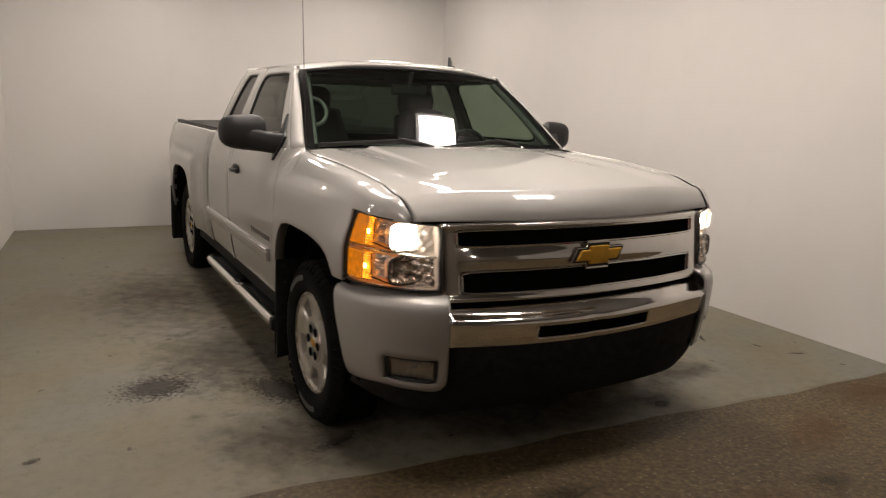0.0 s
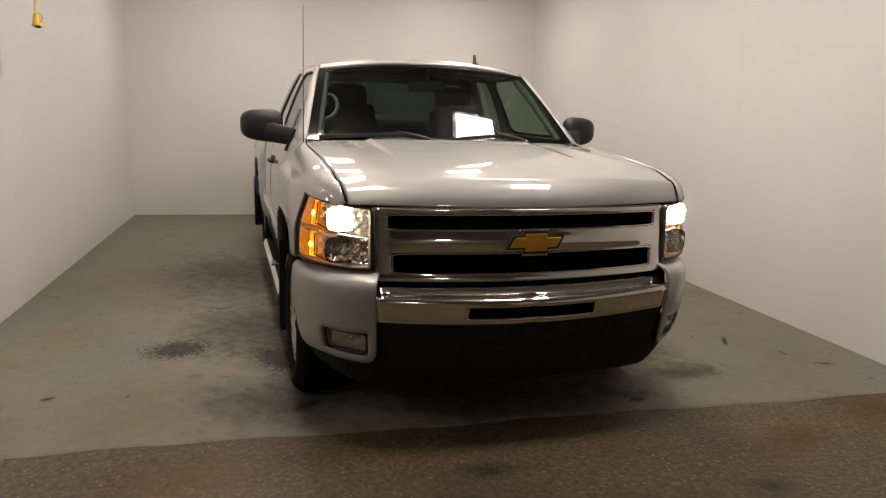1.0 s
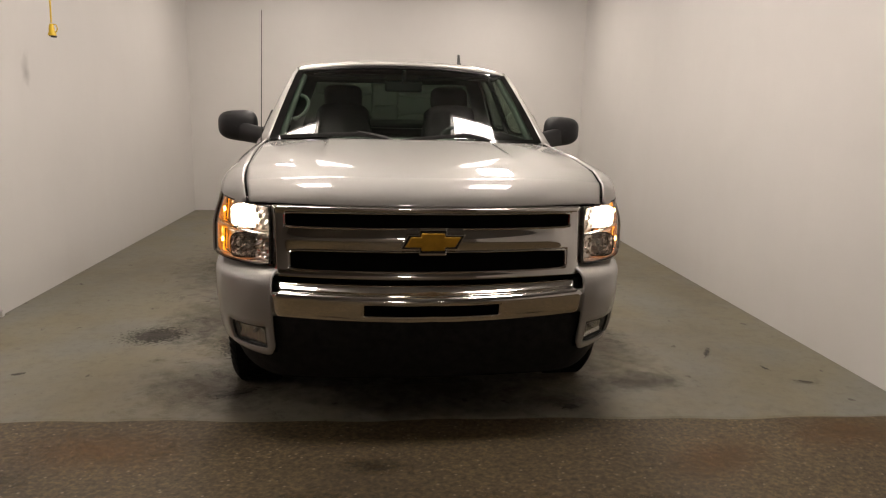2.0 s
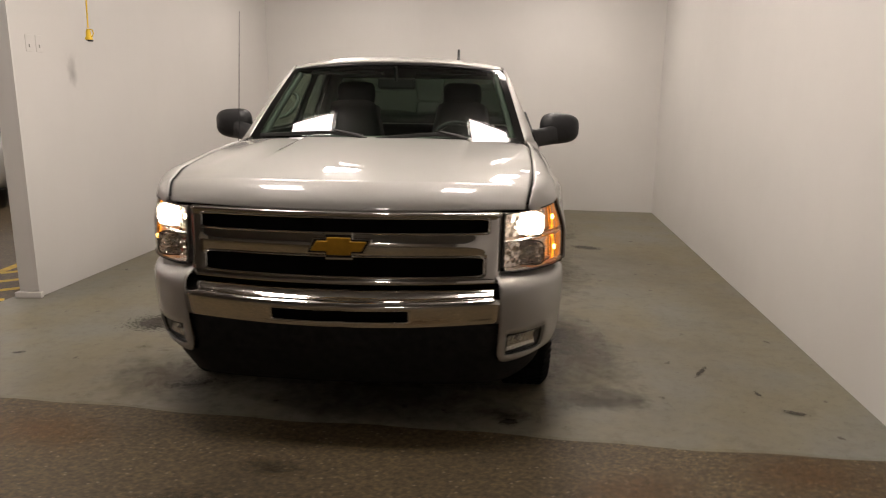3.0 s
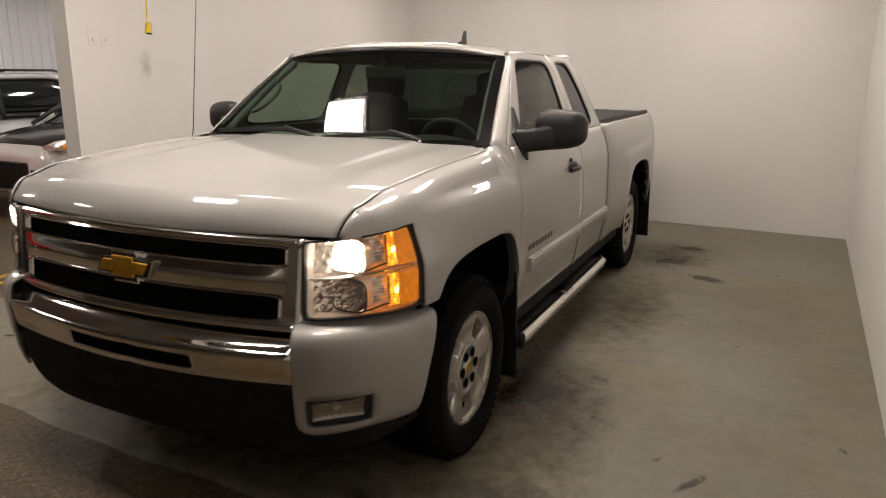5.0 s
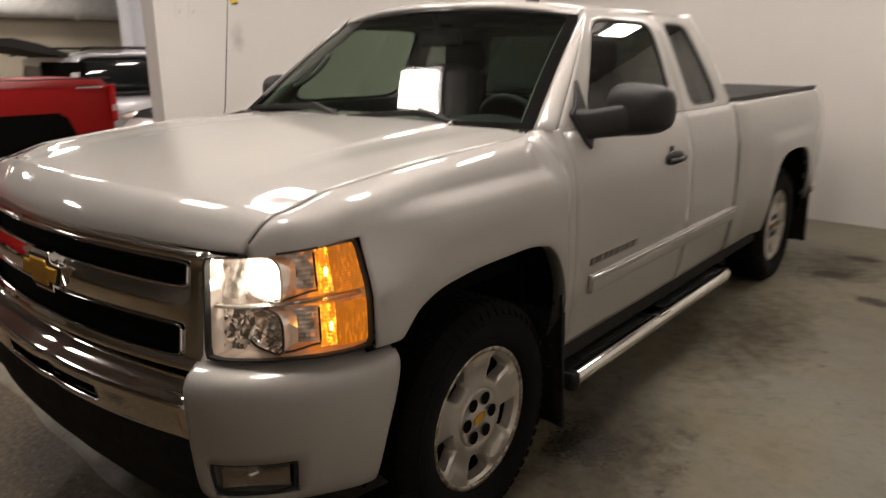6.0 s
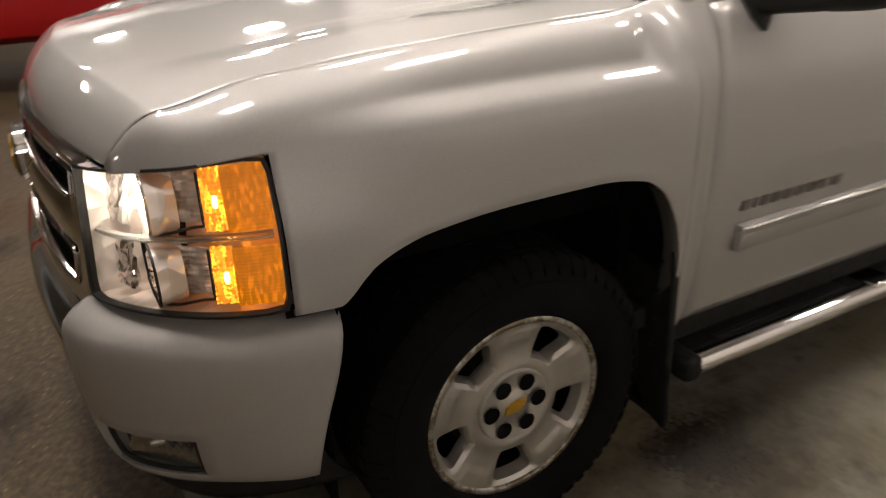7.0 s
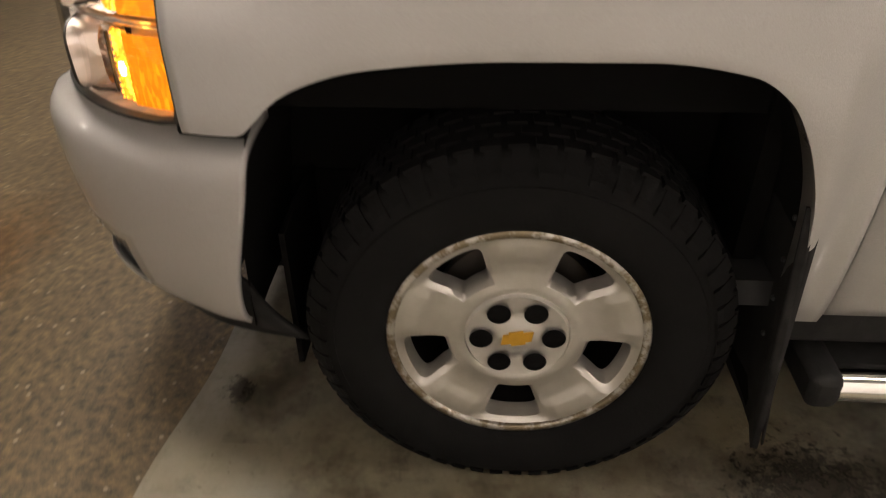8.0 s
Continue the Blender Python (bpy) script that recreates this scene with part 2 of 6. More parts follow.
def curve_of(xs, ys):
    """A smooth curve without overshoot through the given places."""
    xs, ys = np.array(xs, float), np.array(ys, float)
    h, d = np.diff(xs), np.diff(ys) / np.diff(xs)
    m = np.zeros(len(xs))
    m[0], m[-1] = d[0], d[-1]
    for i in range(1, len(xs) - 1):
        if d[i - 1] * d[i] > 0:
            w1, w2 = 2 * h[i] + h[i - 1], h[i] + 2 * h[i - 1]
            m[i] = (w1 + w2) / (w1 / d[i - 1] + w2 / d[i])

    def at(x):
        x = min(max(x, xs[0]), xs[-1])
        i = min(len(h) - 1, int(np.searchsorted(xs, x, side="right")) - 1)
        t = (x - xs[i]) / h[i]
        return float((1 + 2 * t) * (1 - t) ** 2 * ys[i] + t * (1 - t) ** 2 * h[i] * m[i] + t * t * (3 - 2 * t) * ys[i + 1] + t * t * (t - 1) * h[i] * m[i + 1])

    return at


def part(name, geo, material, parent=None, label="", smooth=40, thick=0.0, bevel=0.0, flip=False):
    """Links a bmesh, or (points, faces), as one mesh object under a thing or a part."""
    me = bpy.data.meshes.new(name)
    if isinstance(geo, tuple):
        vs, fs = geo
        me.from_pydata([tuple(v) for v in vs], [], [tuple(reversed(f)) if flip else tuple(f) for f in fs])
    else:
        geo.to_mesh(me)
        geo.free()
    for mat in material if isinstance(material, (list, tuple)) else (material,):
        me.materials.append(mat)
    if smooth:
        me.polygons.foreach_set("use_smooth", [True] * len(me.polygons))
        me.set_sharp_from_angle(angle=radians(smooth))
    me.update()
    ob = new(name, me)
    if parent:
        ob.parent = parent
    if thick:
        mod = ob.modifiers.new("thickness", "SOLIDIFY")
        mod.thickness, mod.offset = thick, -1
    if bevel:
        mod = ob.modifiers.new("edges", "BEVEL")
        mod.width, mod.segments, mod.limit_method = bevel, 2, "ANGLE"
    if label:
        tagged(ob, label)
    return ob


def thing(name, label, category, m=None, group="", kind=""):
    ob = new(name)
    ob.empty_display_size = 0.2
    if m:
        ob.matrix_world = m
    return tagged(ob, label, category, group, kind)


def sheet(fn, us, vs, skip=None):
    """Points and faces of a sheet fn(u, v) over the two lists; skip(u, v) leaves a cell open."""
    pts = [fn(u, v) for v in vs for u in us]
    n = len(us)
    fs = []
    for j in range(len(vs) - 1):
        for i in range(n - 1):
            if skip and skip((us[i] + us[i + 1]) / 2, (vs[j] + vs[j + 1]) / 2):
                continue
            fs.append((j * n + i, j * n + i + 1, (j + 1) * n + i + 1, (j + 1) * n + i))
    return pts, fs


def joined(*geos):
    vs, fs = [], []
    for v, f in geos:
        k = len(vs)
        vs += list(v)
        fs += [tuple(i + k for i in q) for q in f]
    return vs, fs


def mirrored(geo):
    vs, fs = geo
    return [(-v[0], v[1], v[2]) for v in vs], [tuple(reversed(f)) for f in fs]


def box(x0, x1, y0, y1, z0, z1):
    vs = [(x, y, z) for z in (z0, z1) for y in (y0, y1) for x in (x0, x1)]
    return vs, [(0, 2, 3, 1), (4, 5, 7, 6), (0, 1, 5, 4), (2, 6, 7, 3), (0, 4, 6, 2), (1, 3, 7, 5)]


def spin(profile, n, axis="x", center=(0, 0, 0), closed=False):
    """A lathe of (along, radius) pairs round an axis."""
    vs, fs = [], []
    k = len(profile)
    for i in range(n):
        a = 2 * math.pi * i / n
        for d, r in profile:
            p = {"x": (d, r * math.cos(a), r * math.sin(a)), "y": (r * math.sin(a), d, r * math.cos(a)), "z": (r * math.cos(a), r * math.sin(a), d)}[axis]
            vs.append(tuple(c + q for c, q in zip(center, p)))
    m = k if closed else k - 1
    for i in range(n):
        for j in range(m):
            a, b = i * k + j, i * k + (j + 1) % k
            c, d = ((i + 1) % n) * k + (j + 1) % k, ((i + 1) % n) * k + j
            fs.append((a, d, c, b))
    return vs, fs


def tube(points, radius, n=10, cap=True, flat=1.0):
    """A pipe along points; radius may be a list."""
    pts = [Vector(p) for p in points]
    vs, fs = [], []
    up0 = Vector((0, 0, 1))
    for i, p in enumerate(pts):
        d = (pts[min(i + 1, len(pts) - 1)] - pts[max(i - 1, 0)]).normalized()
        u = up0 if abs(d.z) < 0.95 else Vector((0, 1, 0))
        a = d.cross(u).normalized()
        b = a.cross(d).normalized()
        r = radius[i] if isinstance(radius, (list, tuple)) else radius
        for k in range(n):
            t = 2 * math.pi * k / n
            vs.append(tuple(p + a * (r * math.cos(t)) + b * (r * flat * math.sin(t))))
    for i in range(len(pts) - 1):
        for k in range(n):
            fs.append((i * n + k, i * n + (k + 1) % n, (i + 1) * n + (k + 1) % n, (i + 1) * n + k))
    if cap:
        fs.append(tuple(reversed(range(n))))
        fs.append(tuple(range((len(pts) - 1) * n, len(pts) * n)))
    return vs, fs


def prism(poly, lo, hi, axis="y"):
    """A flat polygon pushed from lo to hi along an axis; poly holds the other two coordinates in order."""
    def at(p, d):
        return {"x": (d, p[0], p[1]), "y": (p[0], d, p[1]), "z": (p[0], p[1], d)}[axis]
    n = len(poly)
    vs = [at(p, lo) for p in poly] + [at(p, hi) for p in poly]
    fs = [tuple(range(n)), tuple(reversed(range(n, 2 * n)))] + [(i, i + n, (i + 1) % n + n, (i + 1) % n) for i in range(n)]
    return vs, fs


def fixed(geo):
    """A bmesh of (points, faces) with its normals turned outward."""
    bm = bmesh.new()
    vs = [bm.verts.new(v) for v in geo[0]]
    for q in geo[1]:
        try:
            bm.faces.new([vs[i] for i in q])
        except ValueError:
            pass
    bmesh.ops.recalc_face_normals(bm, faces=bm.faces)
    return bm


def linspace(a, b, n):
    return [a + (b - a) * i / (n - 1) for i in range(n)]

# ---- the bay ----
LW0, LW1 = Vector((-2.845, 1.16)), Vector((-2.472, 6.04))
RW1, RW0 = Vector((2.825, 5.75)), Vector((2.55, -8.6))
ROOM_TOP = 3.05


def wall(name, a, b, thick, z0, z1, material, label):
    """A straight wall whose face runs from a to b; its thickness lies to the left of that way."""
    a, b = Vector(a), Vector(b)
    n = Vector((-(b - a).y, (b - a).x)).normalized() * thick
    poly = [tuple(a), tuple(b), tuple(b + n), tuple(a + n)]
    return tagged(part(name, fixed(prism(poly, z0, z1, "z")), material, smooth=0), label, "wall", kind="structure")


BACK_N = Vector((RW1 - LW1).to_tuple()).normalized()
wall("wall_west", LW1, LW0, -0.125, 0, ROOM_TOP, WALL, "smooth white painted partition wall of the bay")
wall("wall_north", RW1 + BACK_N * 0.2, LW1 - BACK_N * 0.2, -0.2, 0, ROOM_TOP, WALL, "smooth white painted back wall of the bay")
wall("wall_east", RW0, RW1, -0.2, 0, ROOM_TOP, WALL, "smooth white painted long side wall")
# the open end of the partition: a boxed post with a foot board
post = wall("wall_end_trim", (-2.985, 1.146), (-2.838, 1.157), -0.02, 0.055, ROOM_TOP, WALL, "white painted board over the partition end")
foot = tagged(part("baseboard", fixed(prism([(-3.02, 1.108), (-2.815, 1.125), (-2.815, 1.165), (-3.02, 1.165)], 0, 0.045, "z")), WALL, smooth=0, bevel=0.006), "white foot board under the partition end", "trim", kind="structure")

ground = part("ground", ([(-40, -40, -0.004), (40, -40, -0.004), (40, 40, -0.004), (-40, 40, -0.004)], [(0, 1, 2, 3)]), BROWN_FLOOR, smooth=0)
tagged(ground, "brown worn aggregate floor with pale chips", "floor", kind="structure")


def floor_edge(x):
    """The front edge of the grey paint, slightly uneven."""
    return -0.725 - 0.060 * x + 0.012 * math.sin(3.1 * x) + 0.008 * math.sin(9.7 * x + 1)


xs = linspace(-3.09, 2.78, 90)
front = [(x, floor_edge(x)) for x in xs]
poly = front + [(2.84, 5.9), (-2.5, 6.2), (-2.9, 1.2), (-3.05, 1.16), (-3.08, 0.85)]
slab = part("floor", fixed(([(x, y - (0.02 if z < 0 else 0.0), z) for z in (-0.004, 0.0) for x, y in poly], [tuple(range(len(poly), 2 * len(poly)))] + [(i, (i + 1) % len(poly), (i + 1) % len(poly) + len(poly), i + len(poly)) for i in range(len(poly))])), GREY_FLOOR, smooth=0)
tagged(slab, "worn grey painted concrete floor, stained and scuffed", "floor", kind="structure")

HALL_BROWN = wall_paint("brown_grey_paint", (0.12, 0.10, 0.078))
# ceiling of the whole hall
ceiling = part("ceiling", fixed(joined(box(-16, 2.9, -9, 8.9, ROOM_TOP, ROOM_TOP + 0.1))), CEIL, smooth=0)
tagged(ceiling, "plain dark grey ceiling over the hall", "ceiling", kind="structure")
# unseen end wall, kept dark to cut bounce light and darken chrome reflections
wall("wall_south", (-16, -8.6), (2.7, -8.6), -0.2, 0, ROOM_TOP, HALL_BROWN, "unseen plain brown-grey wall behind the bay")


def ceiling_lamp(x, y):
    ob = thing("ceiling_light", "white square ceiling light panel out of view, switched on", "ceiling light", pose(x, y, ROOM_TOP), "ceiling lights")
    r, w = LAMP_HALF, LAMP_HALF + 0.035
    fr = joined(box(-w, w, -w, -r, -0.03, 0.0), box(-w, w, r, w, -0.03, 0.0), box(-w, -r, -r, r, -0.03, 0), box(r, w, -r, r, -0.03, 0))
    part("frame", fr, TRIM_WHITE, ob, smooth=0)
    part("diffuser", box(-r + 0.002, r - 0.002, -r + 0.002, r - 0.002, -0.10, -0.004), LAMP_GLOW, ob, "deep glowing white wrap-round diffuser", smooth=0)
    return ob


LAMP_HALF = 0.195
TRIM_WHITE = plain("white_metal", (0.7, 0.7, 0.68), 0.5)
LAMP_GLOW = glow("lamp_diffuser", (1.0, 0.885, 0.80), LAMP_POWER)
first_lamp = ceiling_lamp(0.80, 0.52)
# some lamps follow reflections; others, mostly in the hall, are added unseen to brighten
for x, y in [(-1.0, 0.52), (0.80, -0.95), (-1.0, -0.95), (1.0, 2.0), (-0.65, 2.0), (1.45, 4.4), (-1.15, 4.35), (-0.1, -7.6), (-4.6, -2.6), (-4.6, 0.62), (-6.9, -0.95), (-7.4, 1.6), (-7.4, 4.6), (-5.2, 4.6), (-7.4, 7.0), (-5.0, 7.2), (-11.3, 0.0), (-10.9, 3.4)]:
    copy_thing(first_lamp, pose(x, y, ROOM_TOP))

# ---- the pickup: front axle at y = 0, nose towards -y ----
truck = thing("pickup_truck", "silver extended-cab pickup truck with headlamps on, parked in the bay", "pickup truck")
WB, AXLE_Z, TYRE_R = 3.645, 0.382, 0.417
side_x = curve_of([0.40, 0.47, 0.55, 0.64, 0.72, 0.85, 1.0, 1.08, 1.12, 1.15, 1.20, 1.27, 1.31, 1.36, 1.45, 1.6, 1.7, 1.75, 1.79],
                  [0.945, 0.972, 0.988, 1.000, 1.006, 1.008, 1.005, 1.0025, 0.9985, 0.992, 0.9785, 0.958, 0.938, 0.918, 0.884, 0.822, 0.774, 0.744, 0.715])


def flare(y, z):
    near = S(y, -0.22, -0.548)
    shape = (1 - near) * S(z, 1.213, 1.156) + near * S(z, 1.14, 0.97)
    front = 0.036 * S(y, 0.525, 0.44) * shape
    rear = 0.026 * S(abs(y - WB), 0.66, 0.53) * S(z, 1.10, 1.02)
    return front + rear


nose_in = curve_of([-0.82, -0.80, -0.745, -0.672, -0.61, -0.549, -0.50, -0.44, -0.30, 5.0], [0.19, 0.160, 0.104, 0.051, 0.026, 0.011, 0.005, 0.001, 0.0, 0.0])


def body_x(y, z):
    return side_x(z) + flare(y, z) - nose_in(y)


front_arch = curve_of([-0.60, -0.462, -0.452, -0.42, -0.378, -0.255, -0.04, 0.161, 0.307, 0.372, 0.412, 0.438, 0.456, 0.475, 0.49, 0.50, 0.60],
                      [0.847, 0.844, 0.848, 0.880, 0.914, 0.953, 0.969, 0.970, 0.951, 0.911, 0.851, 0.787, 0.72, 0.60, 0.47, 0.44, 0.44])
seam_x = curve_of([-0.80, -0.72, -0.6, -0.3, 0.0, 0.2, 0.36, 0.46], [0.834, 0.852, 0.864, 0.874, 0.881, 0.885, 0.882, 0.872])
shoulder_x = curve_of([0.46, 0.50, 0.535, 0.57], [0.872, 0.898, 0.924, 0.934])
nose_rise = curve_of([0, 0.006, 0.019, 0.038, 0.057, 0.076, 0.090, 0.096, 0.101, 0.108, 0.116], [1.113, 1.140, 1.165, 1.1885, 1.2075, 1.2225, 1.2307, 1.2333, 1.2347, 1.2358, 1.2368])


def hood_rise(d):
    """Steep rounded nose, a crease, then one long gently crowned top."""
    return nose_rise(d) if d < 0.108 else 1.2358 + 0.128 * (d - 0.108) - 0.035 * (d - 0.108) ** 2


def lip_y(x):
    return -0.908 + 0.080 * (x / 0.729) ** 2


def hood_z(x, y):
    d = y - lip_y(x)
    ax = abs(x)
    valley = -0.011 * S(ax, 0.49, 0.53) * S(d, 0.45, 1.1)
    past = ax - 0.735
    edge = -0.07 * 0.5 * (past + math.sqrt(past * past + 0.00025)) * S(d, 0.03, 0.12)
    crest = 0.007 * S(ax, 0.56, 0.72) * S(d, 0.06, 0.30) * S(d, 1.35, 0.9)
    lip = -0.009 * (ax / 0.8) ** 2 * S(d, 0.05, 0.0)
    corner = -0.017 * S(ax, 0.45, 0.86) * S(d, 0.27, 0.10) * S(d, -0.01, 0.04)
    return hood_rise(d) + lip + valley + edge + crest + corner - 0.003 * (ax / 0.88) ** 2 * S(d, 0.0, 0.5)


def seam_z(y):
    w = S(y, 0.36, 0.47)
    return hood_z(seam_x(min(y, 0.47)), min(y, 0.47)) * (1 - w) + 1.322 * w


# hood
us = linspace(-1, -0.72, 18) + linspace(-0.69, -0.5, 22) + linspace(-0.46, 0.46, 17) + linspace(0.5, 0.69, 22) + linspace(0.72, 1, 18)
ds = [0, 0.001, 0.003, 0.006, 0.01, 0.014, 0.02, 0.027, 0.034, 0.041, 0.048, 0.054, 0.059, 0.063, 0.066, 0.068, 0.070, 0.072, 0.0745, 0.0775, 0.082, 0.095, 0.115, 0.14, 0.17, 0.21] + linspace(0.25, 1, 24)


def hood_pt(u, v):
    x0 = u * 0.845
    y0 = lip_y(x0)
    ye = 0.545 - 0.075 * u * u
    d = v * (ye - y0) if v > 0.14 else v * 1.0 * (ye - y0)
    y = y0 + d
    x = u * (seam_x(y) - 0.0036 - 0.0022 * S(y, -0.50, -0.64))
    return (x, y, hood_z(x, max(y, lip_y(x))))


part("hood", sheet(hood_pt, us, ds), PAINT, truck, thick=0.018, smooth=60)

# front fenders
fy = sorted(set(linspace(-0.548, -0.47, 6) + linspace(-0.46, 0.30, 34) + linspace(0.31, 0.502, 26) + linspace(0.515, 0.562, 5) + [-0.452]))


def lamp_top(y):
    """The height of the headlamp opening's upper edge, carried on back along the fender."""
    return 1.113 + 0.027 * S(y, -0.80, -0.55)


def fender_section(y, zb, n_top=20, n_low=22):
    xs_, zs = (seam_x(y) + 0.0030 + 0.0022 * S(y, -0.50, -0.64) if y < 0.46 else shoulder_x(y)), seam_z(y) - 0.001 - 0.004 * S(y, 0.40, 0.25)
    k = S(y, 0.50, 0.28)
    zk = min(zs - 0.16, 1.10) * (1 - k) + min(zs - 0.058, 1.228) * k
    p3 = (body_x(y, zk), zk)
    slope = (body_x(y, zk - 0.02) - body_x(y, zk + 0.02)) / 0.04
    h = zs - zk
    p1 = (xs_ + (0.12 + 0.48 * k) * (p3[0] - xs_), zs - 0.012 + 0.009 * k)
    p2 = (p3[0] - slope * h * (0.55 - 0.07 * k), zk + h * (0.55 - 0.07 * k))

    def bez(t):
        a, b, c, d = (1 - t) ** 3, 3 * t * (1 - t) ** 2, 3 * t * t * (1 - t), t ** 3
        return a * xs_ + b * p1[0] + c * p2[0] + d * p3[0], a * zs + b * p1[1] + c * p2[1] + d * p3[1]

    def cut(z):
        lo, hi = 0.0, 1.0
        for _ in range(24):
            m = (lo + hi) / 2
            lo, hi = (m, hi) if bez(m)[1] > z else (lo, m)
        return (lo + hi) / 2

    zt = min(lamp_top(y), zs - 0.003)
    tt = cut(zt) if zt > zk else 1 + (zk - zt) / h

    def along(t):
        z = zk - (t - 1) * h
        return bez(t) if t <= 1 else (body_x(y, z), z)

    out = [along(tt * i / n_top) for i in range(n_top)]
    for i in range(n_low + 1):
        z = zt + (zb - zt) * i / n_low
        out.append(bez(cut(z)) if z > zk else (body_x(y, z), z))
    return out


def fender(sgn):
    n_top = 20
    ys = linspace(-0.797, -0.56, 18) + fy
    secs = [fender_section(y, front_arch(y) if y >= fy[0] else 0.95, n_top) for y in ys]
    n = len(secs[0])
    vs = [(x * sgn, y, z) for y, s in zip(ys, secs) for x, z in s]
    # flange turned in along the lower edge
    base = len(vs)
    vs += [((s[-1][0] - 0.045) * sgn, y, s[-1][1] + 0.004) for y, s in zip(ys, secs)]
    fs = []
    for i in range(len(ys) - 1):
        # above the headlamp only the strip beside the hood
        over_lamp = ys[i] < fy[0] - 0.001
        for j in range(n_top if over_lamp else n - 1):
            fs.append((i * n + j, i * n + j + 1, (i + 1) * n + j + 1, (i + 1) * n + j))
        if not over_lamp:
            fs.append((i * n + n - 1, base + i, base + i + 1, (i + 1) * n + n - 1))
    if sgn > 0:
        fs = [tuple(reversed(f)) for f in fs]
    return vs, fs


for sgn in (1, -1):
    part("fender", fender(sgn), PAINT, truck, "silver front fender with a squared wheel arch", smooth=50, thick=0.008)


# dark joint between fender and bumper end
for sgn in (1, -1):
    part("fender_gap", tube([(sgn * (body_x(y, 0.85) - 0.020), y, 0.838) for y in linspace(-0.56, -0.456, 8)], 0.014, 8), DARK, truck, "dark joint above the bumper end")
# dark tube in the gap between hood and fenders, standing in for its shade
for sgn in (1, -1):
    part("hood_gap", tube([(sgn * seam_x(y), y, seam_z(y) - 0.0045 + 0.004 * S(y, -0.45, -0.62)) for y in linspace(-0.785, 0.45, 60)], 0.0046, 6), DARK, truck, "dark gap beside the hood")
part("hood_gap", tube([(x, lip_y(x) + 0.012, 1.1135 - 0.002) for x in linspace(-0.80, 0.80, 40)], 0.006, 6), DARK, truck, "dark gap under the hood lip")


# wheel-house liners
def liner(sgn, arch, y0, ys, deep):
    rows = []
    prof = [(y0 + y, z + 0.006) for y, z in arch]
    def pt(u, v):
        y, z = prof[u]
        return ((body_x(y, z) - 0.02 - v * deep) * sgn, y, z + 0.012 * min(1, v * 4))
    vs, fs = sheet(lambda u, v: pt(int(u), v), list(range(len(prof))), [0, 0.1, 0.3, 1.0])
    n = len(prof)
    k = len(vs)
    inner = [i for i in range(3 * n, 4 * n)]
    fs.append(tuple(inner))
    return vs, fs


arch_pts = [(-0.53, 0.30), (-0.518, 0.45)] + [(y, front_arch(y)) for y in linspace(-0.45, 0.49, 26)] + [(0.50, 0.16)]
arch_pts[0], arch_pts[1] = (-0.53, 0.36), (-0.50, 0.62)
rear_rel = curve_of([-0.54, -0.515, -0.49, -0.45, -0.40, -0.32, -0.2, 0, 0.2, 0.32, 0.4, 0.45, 0.49, 0.515, 0.54],
                    [0.45, 0.50, 0.62, 0.75, 0.84, 0.905, 0.938, 0.948, 0.938, 0.905, 0.84, 0.75, 0.62, 0.52, 0.50])
rear_pts = [(-0.53, 0.36)] + [(y, rear_rel(y)) for y in linspace(-0.51, 0.51, 26)] + [(0.53, 0.36)]
for sgn in (1, -1):
    part("wheel_liner", liner(sgn, arch_pts, 0, 0, 0.38), DARK, truck, "black plastic wheel-house liner")
    part("wheel_liner", liner(sgn, rear_pts, WB, 0, 0.38), DARK, truck, "black plastic wheel-house liner")


# doors: lower skins
def side_panel(sgn, y0, y1, zb, zt, ny=14, nz=24, top_roll=False):
    ys = linspace(y0, y1, ny)
    vs, fs = [], []
    cols = []
    for y in ys:
        b = zb(y) if callable(zb) else zb
        col = [(body_x(y, b + (zt - b) * i / nz), b + (zt - b) * i / nz) for i in range(nz + 1)]
        if top_roll:
            xt = col[-1][0]
            col += [(xt - 0.012, zt + 0.008), (xt - 0.03, zt + 0.012), (xt - 0.075, zt + 0.012), (xt - 0.08, zt - 0.05)]
        cols.append(col)
    n = len(cols[0])
    vs = [(x * sgn, y, z) for y, c in zip(ys, cols) for x, z in c]
    for i in range(ny - 1):
        for j in range(n - 1):
            q = (i * n + j, (i + 1) * n + j, (i + 1) * n + j + 1, i * n + j + 1)
            fs.append(q if sgn > 0 else tuple(reversed(q)))
    return vs, fs


BELT = 1.315
DOOR_Y, BPOST_Y, CAB_Y = 0.570, 1.755, 2.455
window_front = [(0.765, 1.345), (1.665, 1.335), (1.70, 1.742), (1.10, 1.748)]
window_rear = [(1.872, 1.335), (2.285, 1.335), (2.135, 1.742), (1.850, 1.745)]


def bil(q, u, v):
    a = [(1 - u) * (1 - v) / 4, (1 + u) * (1 - v) / 4, (1 + u) * (1 + v) / 4, (1 - u) * (1 + v) / 4]
    return sum(w * p[0] for w, p in zip(a, q)), sum(w * p[1] for w, p in zip(a, q))


def rim_uv(t, p=7.0):
    """A point of a rounded square's edge, and of the plain square's, for t in 0..1."""
    a = 2 * math.pi * t - 3 * math.pi / 4
    c, s = math.cos(a), math.sin(a)
    m = max(abs(c), abs(s))
    sq = (c / m, s / m)
    k = (abs(sq[0]) ** p + abs(sq[1]) ** p) ** (-1 / p)
    return sq, (sq[0] * k, sq[1] * k)


